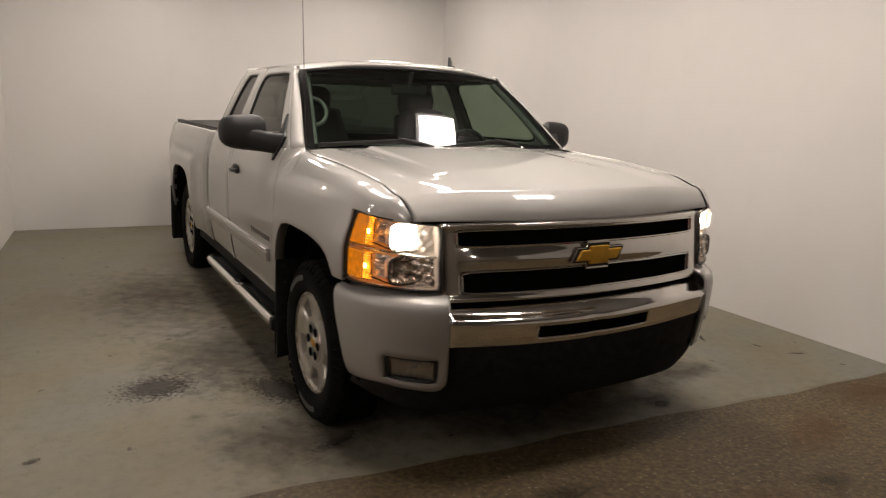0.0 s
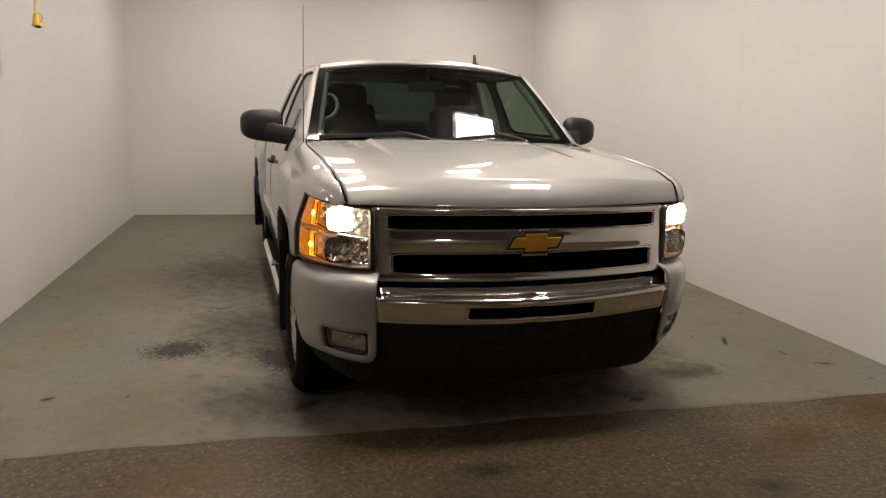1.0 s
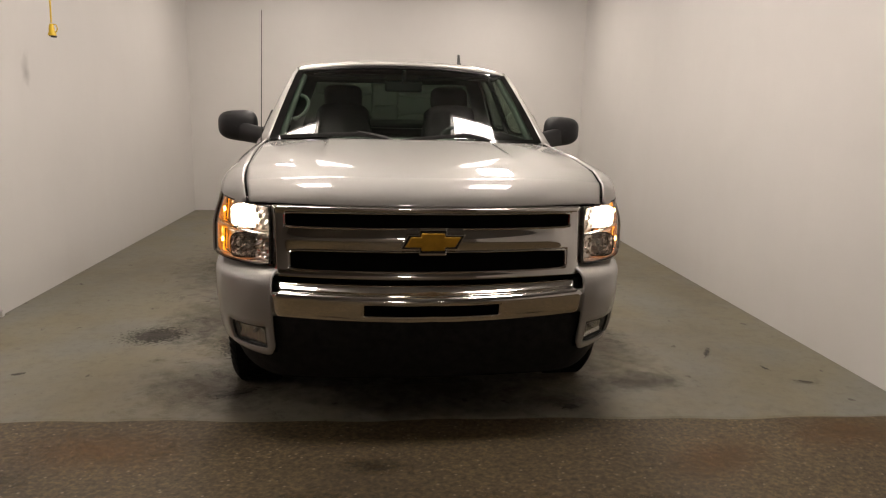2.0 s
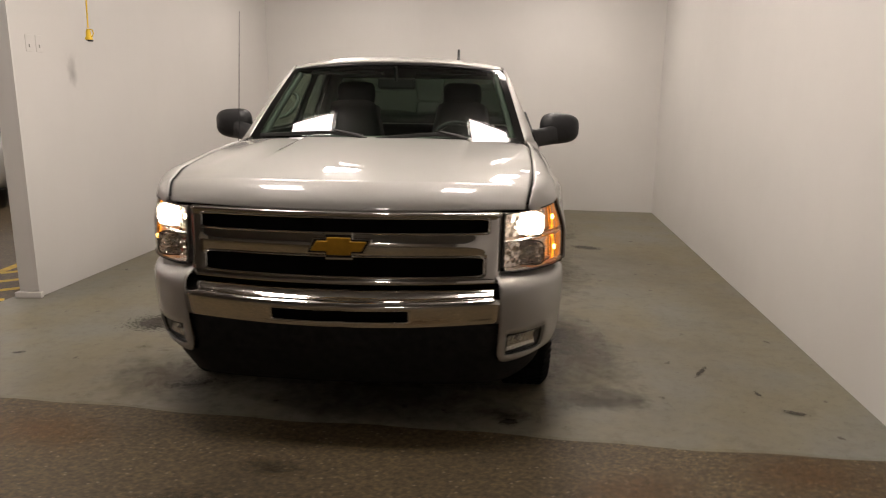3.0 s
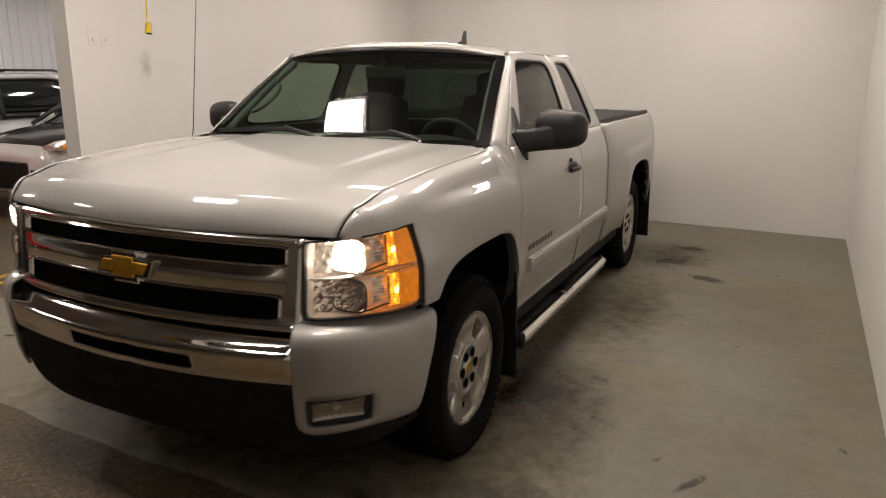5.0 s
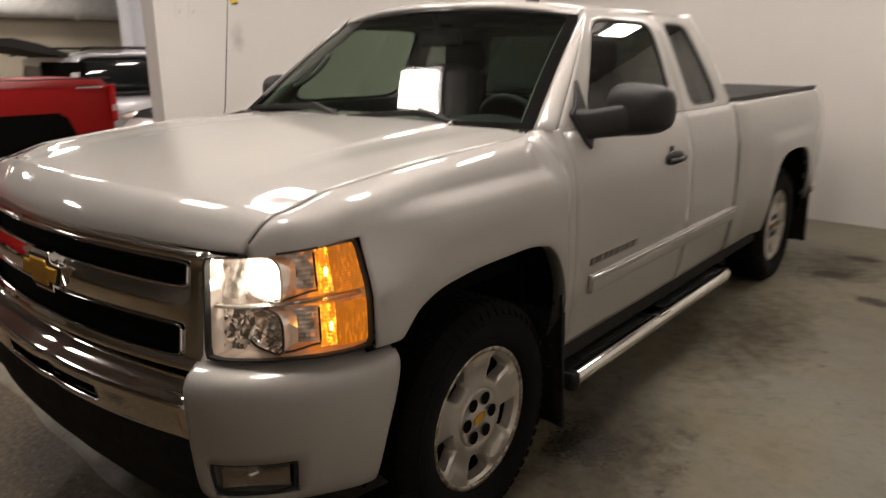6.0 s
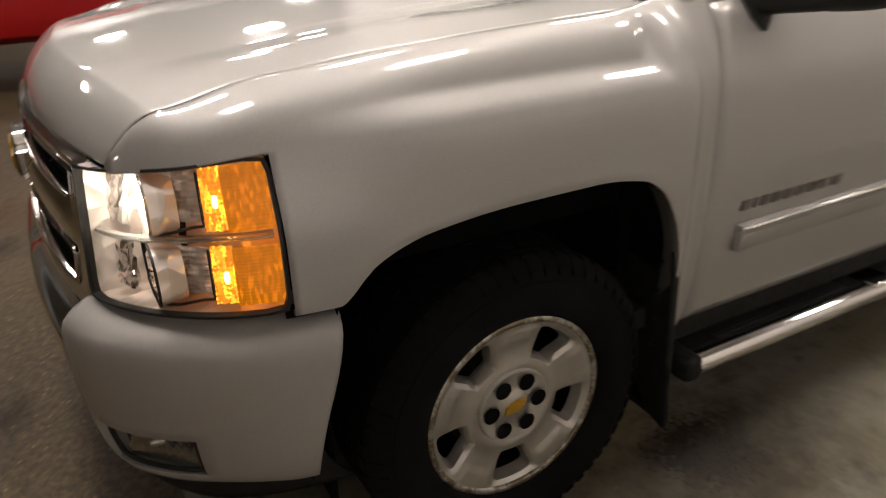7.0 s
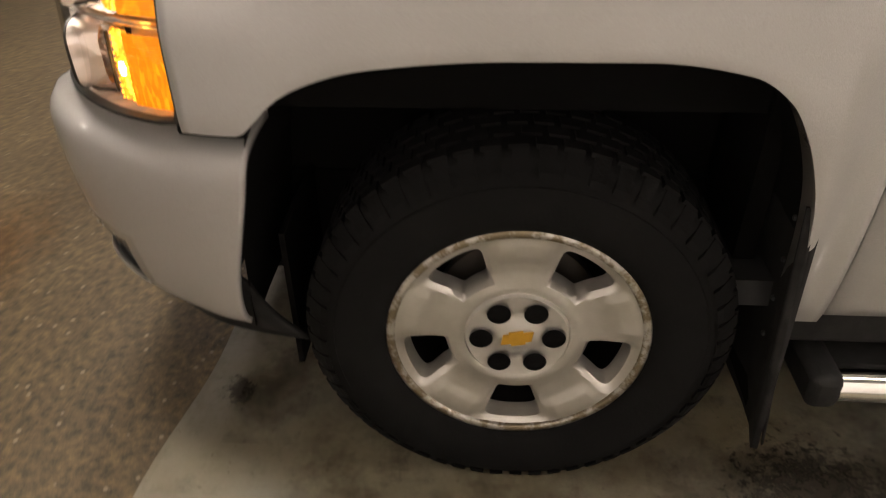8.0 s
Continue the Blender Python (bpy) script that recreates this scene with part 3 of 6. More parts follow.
def frame_ring(sgn, outer, hole, n=72, rings=5, p=7.0, drop=0.0):
    vs, fs = [], []
    for i in range(n):
        sq, rd = rim_uv(i / n, p)
        o, h = bil(outer, *sq), bil(hole, *rd)
        for j in range(rings):
            t = j / (rings - 1)
            y, z = o[0] + (h[0] - o[0]) * t, o[1] + (h[1] - o[1]) * t
            vs.append(((body_x(y, z) - drop) * sgn, y, z))
    for i in range(n):
        for j in range(rings - 1):
            a, b = i * rings + j, ((i + 1) % n) * rings + j
            q = (a, b, b + 1, a + 1)
            fs.append(q if sgn > 0 else tuple(reversed(q)))
    return vs, fs


def pane(sgn, hole, n=48, rings=6, p=7.0, drop=0.014, grow=1.02):
    vs, fs = [], []
    y, z = bil(hole, 0, 0)
    vs.append(((body_x(y, z) - drop) * sgn, y, z))
    for j in range(1, rings + 1):
        for i in range(n):
            _, rd = rim_uv(i / n, p)
            y, z = bil(hole, rd[0] * grow * j / rings, rd[1] * grow * j / rings)
            vs.append(((body_x(y, z) - drop) * sgn, y, z))
    for i in range(n):
        fs.append((0, 1 + i, 1 + (i + 1) % n))
        for j in range(rings - 1):
            a, b = 1 + j * n + i, 1 + j * n + (i + 1) % n
            fs.append((a, a + n, b + n, b))
    return vs, (fs if sgn > 0 else [tuple(reversed(f)) for f in fs])


def scaled_quad(q, k):
    cy, cz = sum(p[0] for p in q) / 4, sum(p[1] for p in q) / 4
    return [(cy + (p[0] - cy) * k[0], cz + (p[1] - cz) * k[1]) for p in q]


out_front = [(DOOR_Y - 0.035, BELT), (BPOST_Y, BELT), (BPOST_Y - 0.005, 1.785), (1.085, 1.785)]
out_rear = [(BPOST_Y + 0.004, BELT), (CAB_Y, BELT), (2.29, 1.785), (BPOST_Y - 0.001, 1.785)]
for sgn in (1, -1):
    door = part("front_door", joined(side_panel(sgn, DOOR_Y, BPOST_Y, 0.44, BELT - 0.001, 20), frame_ring(sgn, out_front, window_front)), PAINT, truck, "silver front door", smooth=35, thick=0.012)
    part("door_glass", pane(sgn, window_front), SIDE_GLASS, door, "smoked door glass")
    part("window_seal", frame_ring(sgn, scaled_quad(window_front, (1.012, 1.02)), scaled_quad(window_front, (0.972, 0.945)), rings=3, drop=0.006), BLACK, door, "black rubber window seal", thick=0.006)
    rdoor = part("rear_door", joined(side_panel(sgn, BPOST_Y + 0.004, CAB_Y, 0.44, BELT - 0.001, 16), frame_ring(sgn, out_rear, window_rear)), PAINT, truck, "silver rear access door", smooth=35, thick=0.012)
    part("door_glass", pane(sgn, window_rear), QUARTER_GLASS, rdoor, "smoked quarter glass")
    part("window_seal", frame_ring(sgn, scaled_quad(window_rear, (1.02, 1.02)), scaled_quad(window_rear, (0.945, 0.945)), rings=3, drop=0.006), BLACK, rdoor, "black rubber window seal", thick=0.006)
    part("rocker", box(sgn * 0.80 if sgn > 0 else -0.965, 0.965 if sgn > 0 else -0.80, 0.50, 3.10, 0.38, 0.46), MATT_PLASTIC, truck, "black rocker sill", bevel=0.01)

# roof, windscreen frame and cab back
ws_sag = lambda u: 1 - 0.80 * u * u - 0.20 * u ** 8
ws_bot = lambda u: Vector((u * 0.868, 0.475 - 0.065 * ws_sag(u), 1.325 - 0.012 * (1 - u * u)))
ws_top = lambda u: Vector((u * 0.722, 1.068 - 0.100 * ws_sag(u), 1.762 + 0.045 * (1 - u * u)))


def ws_pt(u, v, push=0.0):
    a, b = ws_bot(u), ws_top(u)
    p = a.lerp(b, v)
    n = Vector((0, -(b - a).z, (b - a).y)).normalized()
    return p + n * (0.022 * 4 * v * (1 - v) * 0.6 + push)


def roof_pt(u, v):
    y0 = ws_top(u).y - 0.01
    y = y0 + (2.32 - y0) * v
    edge = 0.722 - 0.012 * S(v, 0.7, 1.0)
    z = 1.780 + 0.060 * (1 - abs(u) ** 2.6) + 0.014 * math.sin(math.pi * min(1, v * 1.1)) - 0.010 * S(v, 0.85, 1.0) - 0.017 * S(v, 0.05, 0.0)
    return (u * edge, y, z)


roof_us = linspace(-1, -0.86, 8) + linspace(-0.8, 0.8, 25) + linspace(0.86, 1, 8)
roof = part("roof", sheet(roof_pt, roof_us, [0, 0.01, 0.025, 0.05, 0.09] + linspace(0.15, 0.85, 12) + [0.92, 0.97, 1.0]), PAINT, truck, "silver roof panel", smooth=50, thick=0.02)
for sgn in (1, -1):
    # pillar beside the windscreen
    pill = []
    for i in range(14):
        v = i / 13
        a = ws_pt(sgn * 1.0, v)
        y2 = DOOR_Y - 0.035 + (1.085 - DOOR_Y + 0.035) * v
        z2 = BELT + (1.785 - BELT) * v
        b = Vector((body_x(y2, z2) * sgn, y2 - 0.002, z2))
        mid = a.lerp(b, 0.5) + Vector((sgn * 0.018, -0.012, 0.006))
        row = []
        for k in range(7):
            t = k / 6
            row.append(tuple(a * (1 - t) ** 2 + mid * 2 * t * (1 - t) + b * t * t))
        pill.append(row)
    vs = [p for r in pill for p in r]
    fs = [(i * 7 + j, i * 7 + j + 1, (i + 1) * 7 + j + 1, (i + 1) * 7 + j) for i in range(13) for j in range(6)]
    part("windscreen_pillar", (vs, fs if sgn > 0 else [tuple(reversed(f)) for f in fs]), PAINT, truck, smooth=50, thick=0.02)

windscreen = part("windscreen", sheet(lambda u, v: tuple(ws_pt(u, v)), linspace(-0.985, 0.985, 81), linspace(0.005, 0.985, 41)), WINDSHIELD, truck, "green-tinted windscreen reflecting the ceiling lights", smooth=60)
windscreen.visible_shadow = False
# black ceramic band round the windscreen
band = sheet(lambda u, v: tuple(ws_pt(u, v, 0.004)), [-0.998, -0.94] + linspace(-0.92, 0.92, 25) + [0.94, 0.998], [0.0, 0.045] + linspace(0.1, 0.9, 9) + [0.955, 1.0], skip=lambda u, v: abs(u) < 0.935 and 0.046 < v < 0.954)
part("ceramic_band", band, BAND_BLACK, windscreen, "black band round the glass", smooth=60)

# cab back with its window
def back_pt(u, v):
    z = 0.90 + (1.80 - 0.90) * v
    y = 2.455 - 0.16 * S(z, 1.30, 1.82)
    return (u * (side_x(z) - 0.012 if z < 1.785 else 0.72), y, z)
hv = [0, 0.25, 0.47, 0.5, 0.6, 0.7, 0.8, 0.90, 0.93, 1.0]
hu = [-1, -0.85, -0.72] + linspace(-0.6, 0.6, 9) + [0.72, 0.85, 1]
part("cab_back", sheet(back_pt, hu, hv, skip=lambda u, v: abs(u) < 0.85 and 0.47 < v < 0.90), PAINT, truck, thick=0.015, flip=True)
part("rear_glass", sheet(lambda u, v: tuple(Vector(back_pt(u, v)) - Vector((0, 0.006, 0))), linspace(-0.86, 0.86, 9), linspace(0.46, 0.91, 5)), REAR_GLASS, truck, "dark privacy rear cab window")
part("cab_floor", box(-0.93, 0.93, 0.30, 2.44, 0.44, 0.50), DASH, truck, smooth=0)
part("firewall", box(-0.86, 0.86, 0.42, 0.46, 0.46, 1.28), DARK, truck, smooth=0)

# bed
rear_arch = lambda y: rear_rel(y - WB) if abs(y - WB) < 0.54 else (0.45 if y < WB else 0.50)
bed_ys = sorted(set([2.50, 2.75, 3.0] + linspace(3.10, 3.25, 16) + linspace(3.26, 4.05, 26) + linspace(4.06, 4.19, 14) + [4.4, 4.6, 4.69]))


def bedside(sgn):
    nz, zt = 22, 1.298
    cols = []
    for y in bed_ys:
        b = rear_arch(y)
        col = [(body_x(y, b) - 0.04, b + 0.004)] + [(body_x(y, b + (zt - b) * i / nz), b + (zt - b) * i / nz) for i in range(nz + 1)]
        xt = col[-1][0]
        col += [(xt - 0.010, zt + 0.010), (xt - 0.028, zt + 0.014), (xt - 0.085, zt + 0.012), (xt - 0.09, zt - 0.06)]
        tail = 0.05 * S(y, 4.45, 4.69) ** 2
        cols.append([(x - tail, z) for x, z in col])
    n = len(cols[0])
    vs = [(x * sgn, y, z) for y, c in zip(bed_ys, cols) for x, z in c]
    fs = []
    for i in range(len(bed_ys) - 1):
        for j in range(n - 1):
            q = (i * n + j, (i + 1) * n + j, (i + 1) * n + j + 1, i * n + j + 1)
            fs.append(q if sgn > 0 else tuple(reversed(q)))
    return vs, fs


for sgn in (1, -1):
    part("bed_side", bedside(sgn), PAINT, truck, "silver cargo bed side", smooth=40, thick=0.01)
    part("tail_lamp", sheet(lambda u, v: (sgn * (body_x(4.69, 0.85 + 0.38 * v) - 0.066 - 0.06 * u), 4.698 + 0.01 * math.sin(math.pi * u), 0.85 + 0.38 * v), linspace(0, 1, 6), linspace(0, 1, 6)), plain("red_lens", (0.4, 0.01, 0.01), 0.15), truck, "red tail lamp", thick=0.03)
part("bed_front", box(-0.90, 0.90, 2.50, 2.53, 0.55, 1.30), PAINT, truck, smooth=0)
part("tailgate", box(-0.86, 0.86, 4.66, 4.705, 0.62, 1.29), PAINT, truck, bevel=0.012)
part("rear_bumper", box(-0.95, 0.95, 4.69, 4.82, 0.46, 0.62), CHROME, truck, bevel=0.02)
part("underbody", joined(box(-0.62, 0.62, -0.60, 4.60, 0.36, 0.55), box(-0.80, 0.80, 2.55, 4.62, 0.55, 0.70)), DARK, truck, smooth=0)
part("axle", tube([(-0.85, WB, AXLE_Z), (0.85, WB, AXLE_Z)], 0.05, 12), DARK, truck)
part("axle", tube([(-0.85, 0, AXLE_Z), (0.85, 0, AXLE_Z)], 0.045, 12), DARK, truck)
part("engine_bay_cover", joined(box(-0.84, 0.84, -0.70, 0.46, 0.80, 1.05), box(-0.60, 0.60, -0.76, -0.70, 0.56, 1.08)), DARK, truck, smooth=0)
cover = part("tonneau_cover", sheet(lambda u, v: (u * 0.845, 2.52 + 2.16 * v, 1.322 + 0.012 * (1 - u * u) + 0.006 * math.sin(math.pi * 3 * v) ** 2), linspace(-1, 1, 9), linspace(0, 1, 13)), TONNEAU, truck, "black soft tonneau cover over the bed", thick=0.03, flip=False)
for sgn in (1, -1):
    part("cover_rail", box(min(sgn * 0.83, sgn * 0.875), max(sgn * 0.83, sgn * 0.875), 2.51, 4.68, 1.305, 1.335), BLACK, truck, bevel=0.006)

# ---- wheels ----
def wheel(sgn, x_face, y):
    """A wheel whose outer face lies at x_face; built for the left side and mirrored by sgn."""
    hub = Vector((0, y, AXLE_Z))
    w = part("wheel", tyre_geo(x_face, y, sgn), RUBBER, truck, "black tyre on a worn five-spoke alloy wheel", smooth=45)
    part("tread", tread_geo(x_face, y, sgn), RUBBER, w, "black tread blocks", smooth=0)
    part("rim_lip", lathe_wheel([(-0.030, 0.2395), (-0.0125, 0.2405), (-0.0095, 0.244), (-0.0095, 0.254), (-0.013, 0.2585), (-0.030, 0.2592)], x_face, y, sgn, 96), ALLOY_LIP, w, "corroded outer lip of the rim", smooth=60)
    rim = part("rim", rim_geo(x_face, y, sgn), ALLOY, w, "worn silver alloy rim with five windows", smooth=32)
    part("rim_barrel", barrel_geo(x_face, y, sgn), DARK, rim)
    cap = part("centre_cap", cap_geo(x_face, y, sgn), ALLOY_CAP, rim, "silver centre cap with six dark lug discs", smooth=40)
    # dark discs proud of the cap imitate the shade inside the lug holes
    for k in range(6):
        a = radians(60 * k + 2)
        c = (sgn * (x_face - 0.0215), y + 0.071 * math.cos(a), AXLE_Z + 0.071 * math.sin(a))
        g = spin([(0.0, 0.0), (0.0, 0.0215), (0.003, 0.0235)], 18, "x", (0, 0, 0))
        g = ([(c[0] + sgn * v[0], c[1] + v[1], c[2] + v[2]) for v in g[0]], g[1])
        part("lug_disc", g, DARK, cap, "dark disc standing in for a shaded lug recess", flip=sgn < 0)
    tilt = radians(11)
    emblem = [(0.034 * (dx * math.cos(tilt) - dz * math.sin(tilt)), 0.034 * (dx * math.sin(tilt) + dz * math.cos(tilt))) for dx, dz in BOWTIE]
    g = prism([(y - sgn * 0 + p[0], AXLE_Z + p[1]) for p in emblem], sgn * (x_face - 0.024), sgn * (x_face - 0.017), "x")
    part("emblem", fixed(g), GOLD, cap, "small gold emblem")
    return w


BOWTIE = [(-1.0, -0.30), (-0.42, -0.30), (-0.42, -0.46), (0.42, -0.46), (0.42, -0.30), (0.78, -0.30), (1.0, 0.30), (0.42, 0.30), (0.42, 0.46), (-0.42, 0.46), (-0.42, 0.30), (-0.78, 0.30)]
ALLOY_CAP = plain("cap_silver", (0.60, 0.58, 0.54), 0.34, 0.75, 0.06, 30)
RIM_R = 0.259
RK = RIM_R / 0.246


def lathe_wheel(profile, x_face, y, sgn, n):
    g = spin(profile, n, "x", (0, 0, 0))
    vs = [(sgn * (x_face + v[0]), y + v[1], max(0.003, AXLE_Z + v[2])) for v in g[0]]
    return vs, (g[1] if sgn > 0 else [tuple(reversed(f)) for f in g[1]])


def tyre_geo(xf, y, sgn):
    R = TYRE_R
    prof = [(-0.030, RIM_R - 0.010), (-0.012, RIM_R - 0.002), (-0.004, RIM_R + 0.006), (0.004, RIM_R + 0.022), (0.010, RIM_R + 0.05), (0.012, RIM_R + 0.075), (0.009, R - 0.062), (0.006, R - 0.060), (0.003, R - 0.045), (-0.008, R - 0.022), (-0.022, R - 0.008), (-0.045, R - 0.005), (-0.22, R - 0.005), (-0.245, R - 0.022), (-0.258, R - 0.06), (-0.262, RIM_R + 0.05), (-0.25, RIM_R)]
    return lathe_wheel(prof, xf, y, sgn, 72)


def tread_geo(xf, y, sgn):
    vs, fs = [], []
    rows = [(-0.028, -0.060), (-0.070, -0.105), (-0.115, -0.150), (-0.160, -0.195), (-0.205, -0.236)]
    n = 56
    for r, (a, b) in enumerate(rows):
        for k in range(n):
            t0 = 2 * math.pi * (k + (r % 2) * 0.5) / n
            t1 = t0 + 2 * math.pi / n * 0.74
            base = len(vs)
            for rr in (TYRE_R - 0.014, TYRE_R):
                for x in (a, b):
                    for t in (t0, t1):
                        out = 0.006 if (r in (0, 4) and rr < TYRE_R) else 0
                        vs.append((sgn * (xf + x + (out if r == 0 else -out)), y + rr * math.cos(t), max(0.002, AXLE_Z + rr * math.sin(t))))
            q = [(4, 5, 7, 6), (0, 1, 5, 4), (2, 6, 7, 3), (0, 4, 6, 2), (1, 3, 7, 5)]
            fs += [tuple(base + i for i in (f if sgn < 0 else reversed(f))) for f in q]
    # shoulder lugs reaching down the sidewall
    for k in range(n):
        t0 = 2 * math.pi * k / n
        t1 = t0 + 2 * math.pi / n * 0.62
        base = len(vs)
        for x, rr in ((-0.024, TYRE_R - 0.004), (0.004, TYRE_R - 0.034), (0.010, TYRE_R - 0.046)):
            for t in (t0, t1):
                vs.append((sgn * (xf + x + 0.0012), y + rr * math.cos(t), max(0.002, AXLE_Z + rr * math.sin(t))))
        for x, rr in ((-0.030, TYRE_R - 0.016), (0.0, TYRE_R - 0.042)):
            for t in (t0, t1):
                vs.append((sgn * (xf + x - 0.004), y + rr * math.cos(t), max(0.002, AXLE_Z + rr * math.sin(t))))
        q = [(0, 1, 3, 2), (2, 3, 5, 4), (0, 2, 8, 6), (1, 7, 9, 3), (4, 5, 9, 8), (2, 4, 8), (3, 9, 5)]
        fs += [tuple(base + i for i in (f if sgn > 0 else reversed(f))) for f in q]
    return vs, fs


def rim_geo(xf, y, sgn):
    """Face of the rim in polar cells, with five windows left open and pockets pressed into the spoke ends."""
    na = 180
    rs = [0.092, 0.100, 0.108, 0.118, 0.128, 0.136, 0.146, 0.156, 0.166, 0.176, 0.186, 0.194, 0.200, 0.206, 0.212, 0.218, 0.226, 0.232, 0.238, 0.243, 0.246, 0.246, 0.240]
    def window(a, r):
        """How far inside a window: below 0 is open."""
        d = abs(((math.degrees(a) - 54) % 72 + 36) % 72 - 36)
        half = 13.5 + 2.5 * S(r, 0.135, 0.21)
        u = d / half
        v = abs(r - 0.175) / 0.040
        return (u ** 8 + v ** 8) ** 0.125 - 1
    def depth(a, r, i):
        d = abs(((math.degrees(a) - 54) % 72 + 36) % 72 - 36)
        dish = -0.027 - 0.004 * S(r, 0.10, 0.15) + 0.012 * S(r, 0.14, 0.22)
        w = window(a, r)
        edge = -0.010 * S(w, 0.20, 0.04)
        spoke = abs(d - 36)
        pocket = 0.004 * S(spoke, 13.5, 12.0) * S(r, 0.176, 0.181) * S(r, 0.224, 0.220)
        lip = 0.005 * S(r, 0.222, 0.230)
        return dish + edge + pocket + lip
    vs, fs = [], []
    nr = len(rs)
    for k in range(na):
        a = 2 * math.pi * k / na
        for i, r in enumerate(rs):
            d = depth(a, r, i)
            if i == nr - 2:
                d -= 0.012
            if i == nr - 1:
                d -= 0.03
            if i < 2:
                d -= 0.004 * (2 - i)
            vs.append((sgn * (xf + d), y + RK * r * math.cos(a), AXLE_Z - 0.004 + RK * r * math.sin(a)))
    for k in range(na):
        a = 2 * math.pi * (k + 0.5) / na
        for i in range(nr - 1):
            r = (rs[i] + rs[i + 1]) / 2
            if window(a, r) < 0:
                continue
            q = (k * nr + i, k * nr + i + 1, ((k + 1) % na) * nr + i + 1, ((k + 1) % na) * nr + i)
            fs.append(tuple(reversed(q)) if sgn > 0 else q)
    # draw the rim of each window onto its true outline
    count = {}
    for f in fs:
        for p in f:
            count[p] = count.get(p, 0) + 1
    for p, c in count.items():
        k, i = divmod(p, nr)
        if c == 4 or i == 0 or i >= nr - 2:
            continue
        a, r = 2 * math.pi * k / na, rs[i]
        dd = ((math.degrees(a) - 54) % 72 + 36) % 72 - 36
        for _ in range(4):
            w = window(a, r) + 1
            dd, r = dd / w, 0.175 + (r - 0.175) / w
            a = radians(dd + (math.degrees(2 * math.pi * k / na) - ((math.degrees(2 * math.pi * k / na) - 54) % 72 + 36) % 72 + 36))
        vs[p] = (sgn * (xf + depth(a, r, i)), y + RK * r * math.cos(a), AXLE_Z - 0.004 + RK * r * math.sin(a))
    # walls of the windows, running back into the wheel
    edges = {}
    for f in fs:
        for p, q in zip(f, f[1:] + f[:1]):
            edges[(p, q)] = True
    made = {}
    def deep(p):
        if p not in made:
            made[p] = len(vs)
            # drafted walls: they lean towards the middle of the opening
            v = vs[p]
            a = math.atan2(v[2] - AXLE_Z + 0.004, v[1] - y)
            mid = radians(((round((math.degrees(a) - 54) / 72)) * 72) + 54)
            cy, cz = y + RK * 0.160 * math.cos(mid), AXLE_Z - 0.004 + RK * 0.160 * math.sin(mid)
            vs.append((v[0] - sgn * 0.034, v[1] + (cy - v[1]) * 0.13, v[2] + (cz - v[2]) * 0.13))
        return made[p]
    for (p, q) in list(edges):
        if (q, p) not in edges and 0 < p % nr < nr - 1 and 0 < q % nr < nr - 1:
            fs.append((q, p, deep(p), deep(q)))
    return vs, fs


def barrel_geo(xf, y, sgn):
    prof = [(-0.036, 0.252), (-0.06, 0.235), (-0.20, 0.225), (-0.205, 0.02), (-0.09, 0.12), (-0.09, 0.0)]
    return lathe_wheel(prof, xf, y, sgn, 48)


def cap_geo(xf, y, sgn):
    return lathe_wheel([(-0.040, 0.105), (-0.027, 0.104), (-0.022, 0.100), (-0.024, 0.090), (-0.0265, 0.06), (-0.026, 0.045), (-0.023, 0.04), (-0.022, 0.0)], xf, y, sgn, 48)


def brake(sgn, y):
    part("brake_disc", lathe_wheel([(-0.10, 0.0), (-0.10, 0.165), (-0.125, 0.165), (-0.125, 0.0)], 0.985, y, sgn, 40), plain("brake_iron", (0.08, 0.07, 0.06), 0.5, 0.8), truck)


for sgn in (1, -1):
    wheel(sgn, 1.002, 0.0)
    wheel(sgn, 0.962, WB)
    brake(sgn, 0.0)


# raised pale lettering on one tyre, as plain bars
for sgn, y, xf in ((-1, 0.0, 1.002),):
    g = []
    for start in (100, 250):
        for k in range(8):
            a0 = radians(start + k * 5.2)
            vs = []
            for r in (RIM_R + 0.058, RIM_R + 0.086):
                for t in (a0, a0 + radians(3.6)):
                    vs.append((sgn * (xf + 0.0135), y + r * math.cos(t) * sgn, AXLE_Z + r * math.sin(t)))
            g.append((vs, [(0, 1, 3, 2)]))
    tagged(part("tyre_lettering", joined(*g), LETTERING, truck, "faint grey raised bars on the sidewall", thick=0.002, smooth=0), kind="stuff")

# splash shields that close the wheel house towards the nose
for sgn in (1, -1):
    x0, x1 = sorted((sgn * 0.60, sgn * 0.90))
    part("splash_shield", joined(box(x0, x1, -0.470, -0.458, 0.22, 0.56), box(min(sgn * 0.60, sgn * 0.612), max(sgn * 0.60, sgn * 0.612), -0.60, -0.36, 0.27, 0.52)), DARK, truck, "black plastic splash shield", smooth=0)

# ---- nose: bumper, grille, lamps ----
FOG_CHROME = plain("fluted_fog_reflector", (0.50, 0.48, 0.45), 0.15, 0.9, 0.2, 60)


def reflector_material(name, metal, rough, relief):
    m, nt, b = nodes_of(name)
    # the pinkish base colour stands in for the low beam's warm light
    setp(b, Metallic=metal, Roughness=rough, Base_Color=(0.95, 0.87, 0.82))
    tc = nt.nodes.new("ShaderNodeTexCoord")
    vo = nt.nodes.new("ShaderNodeTexVoronoi")
    vo.inputs["Scale"].default_value = 22
    nt.links.new(tc.outputs["Object"], vo.inputs["Vector"])
    bump(nt, b, vo.outputs["Distance"], relief, 0.02)
    return m


# two copies: a duller one for the lit bowl, a mirror for the unlit
REFLECTOR = reflector_material("faceted_reflector", 0.6, 0.24, 0.5)
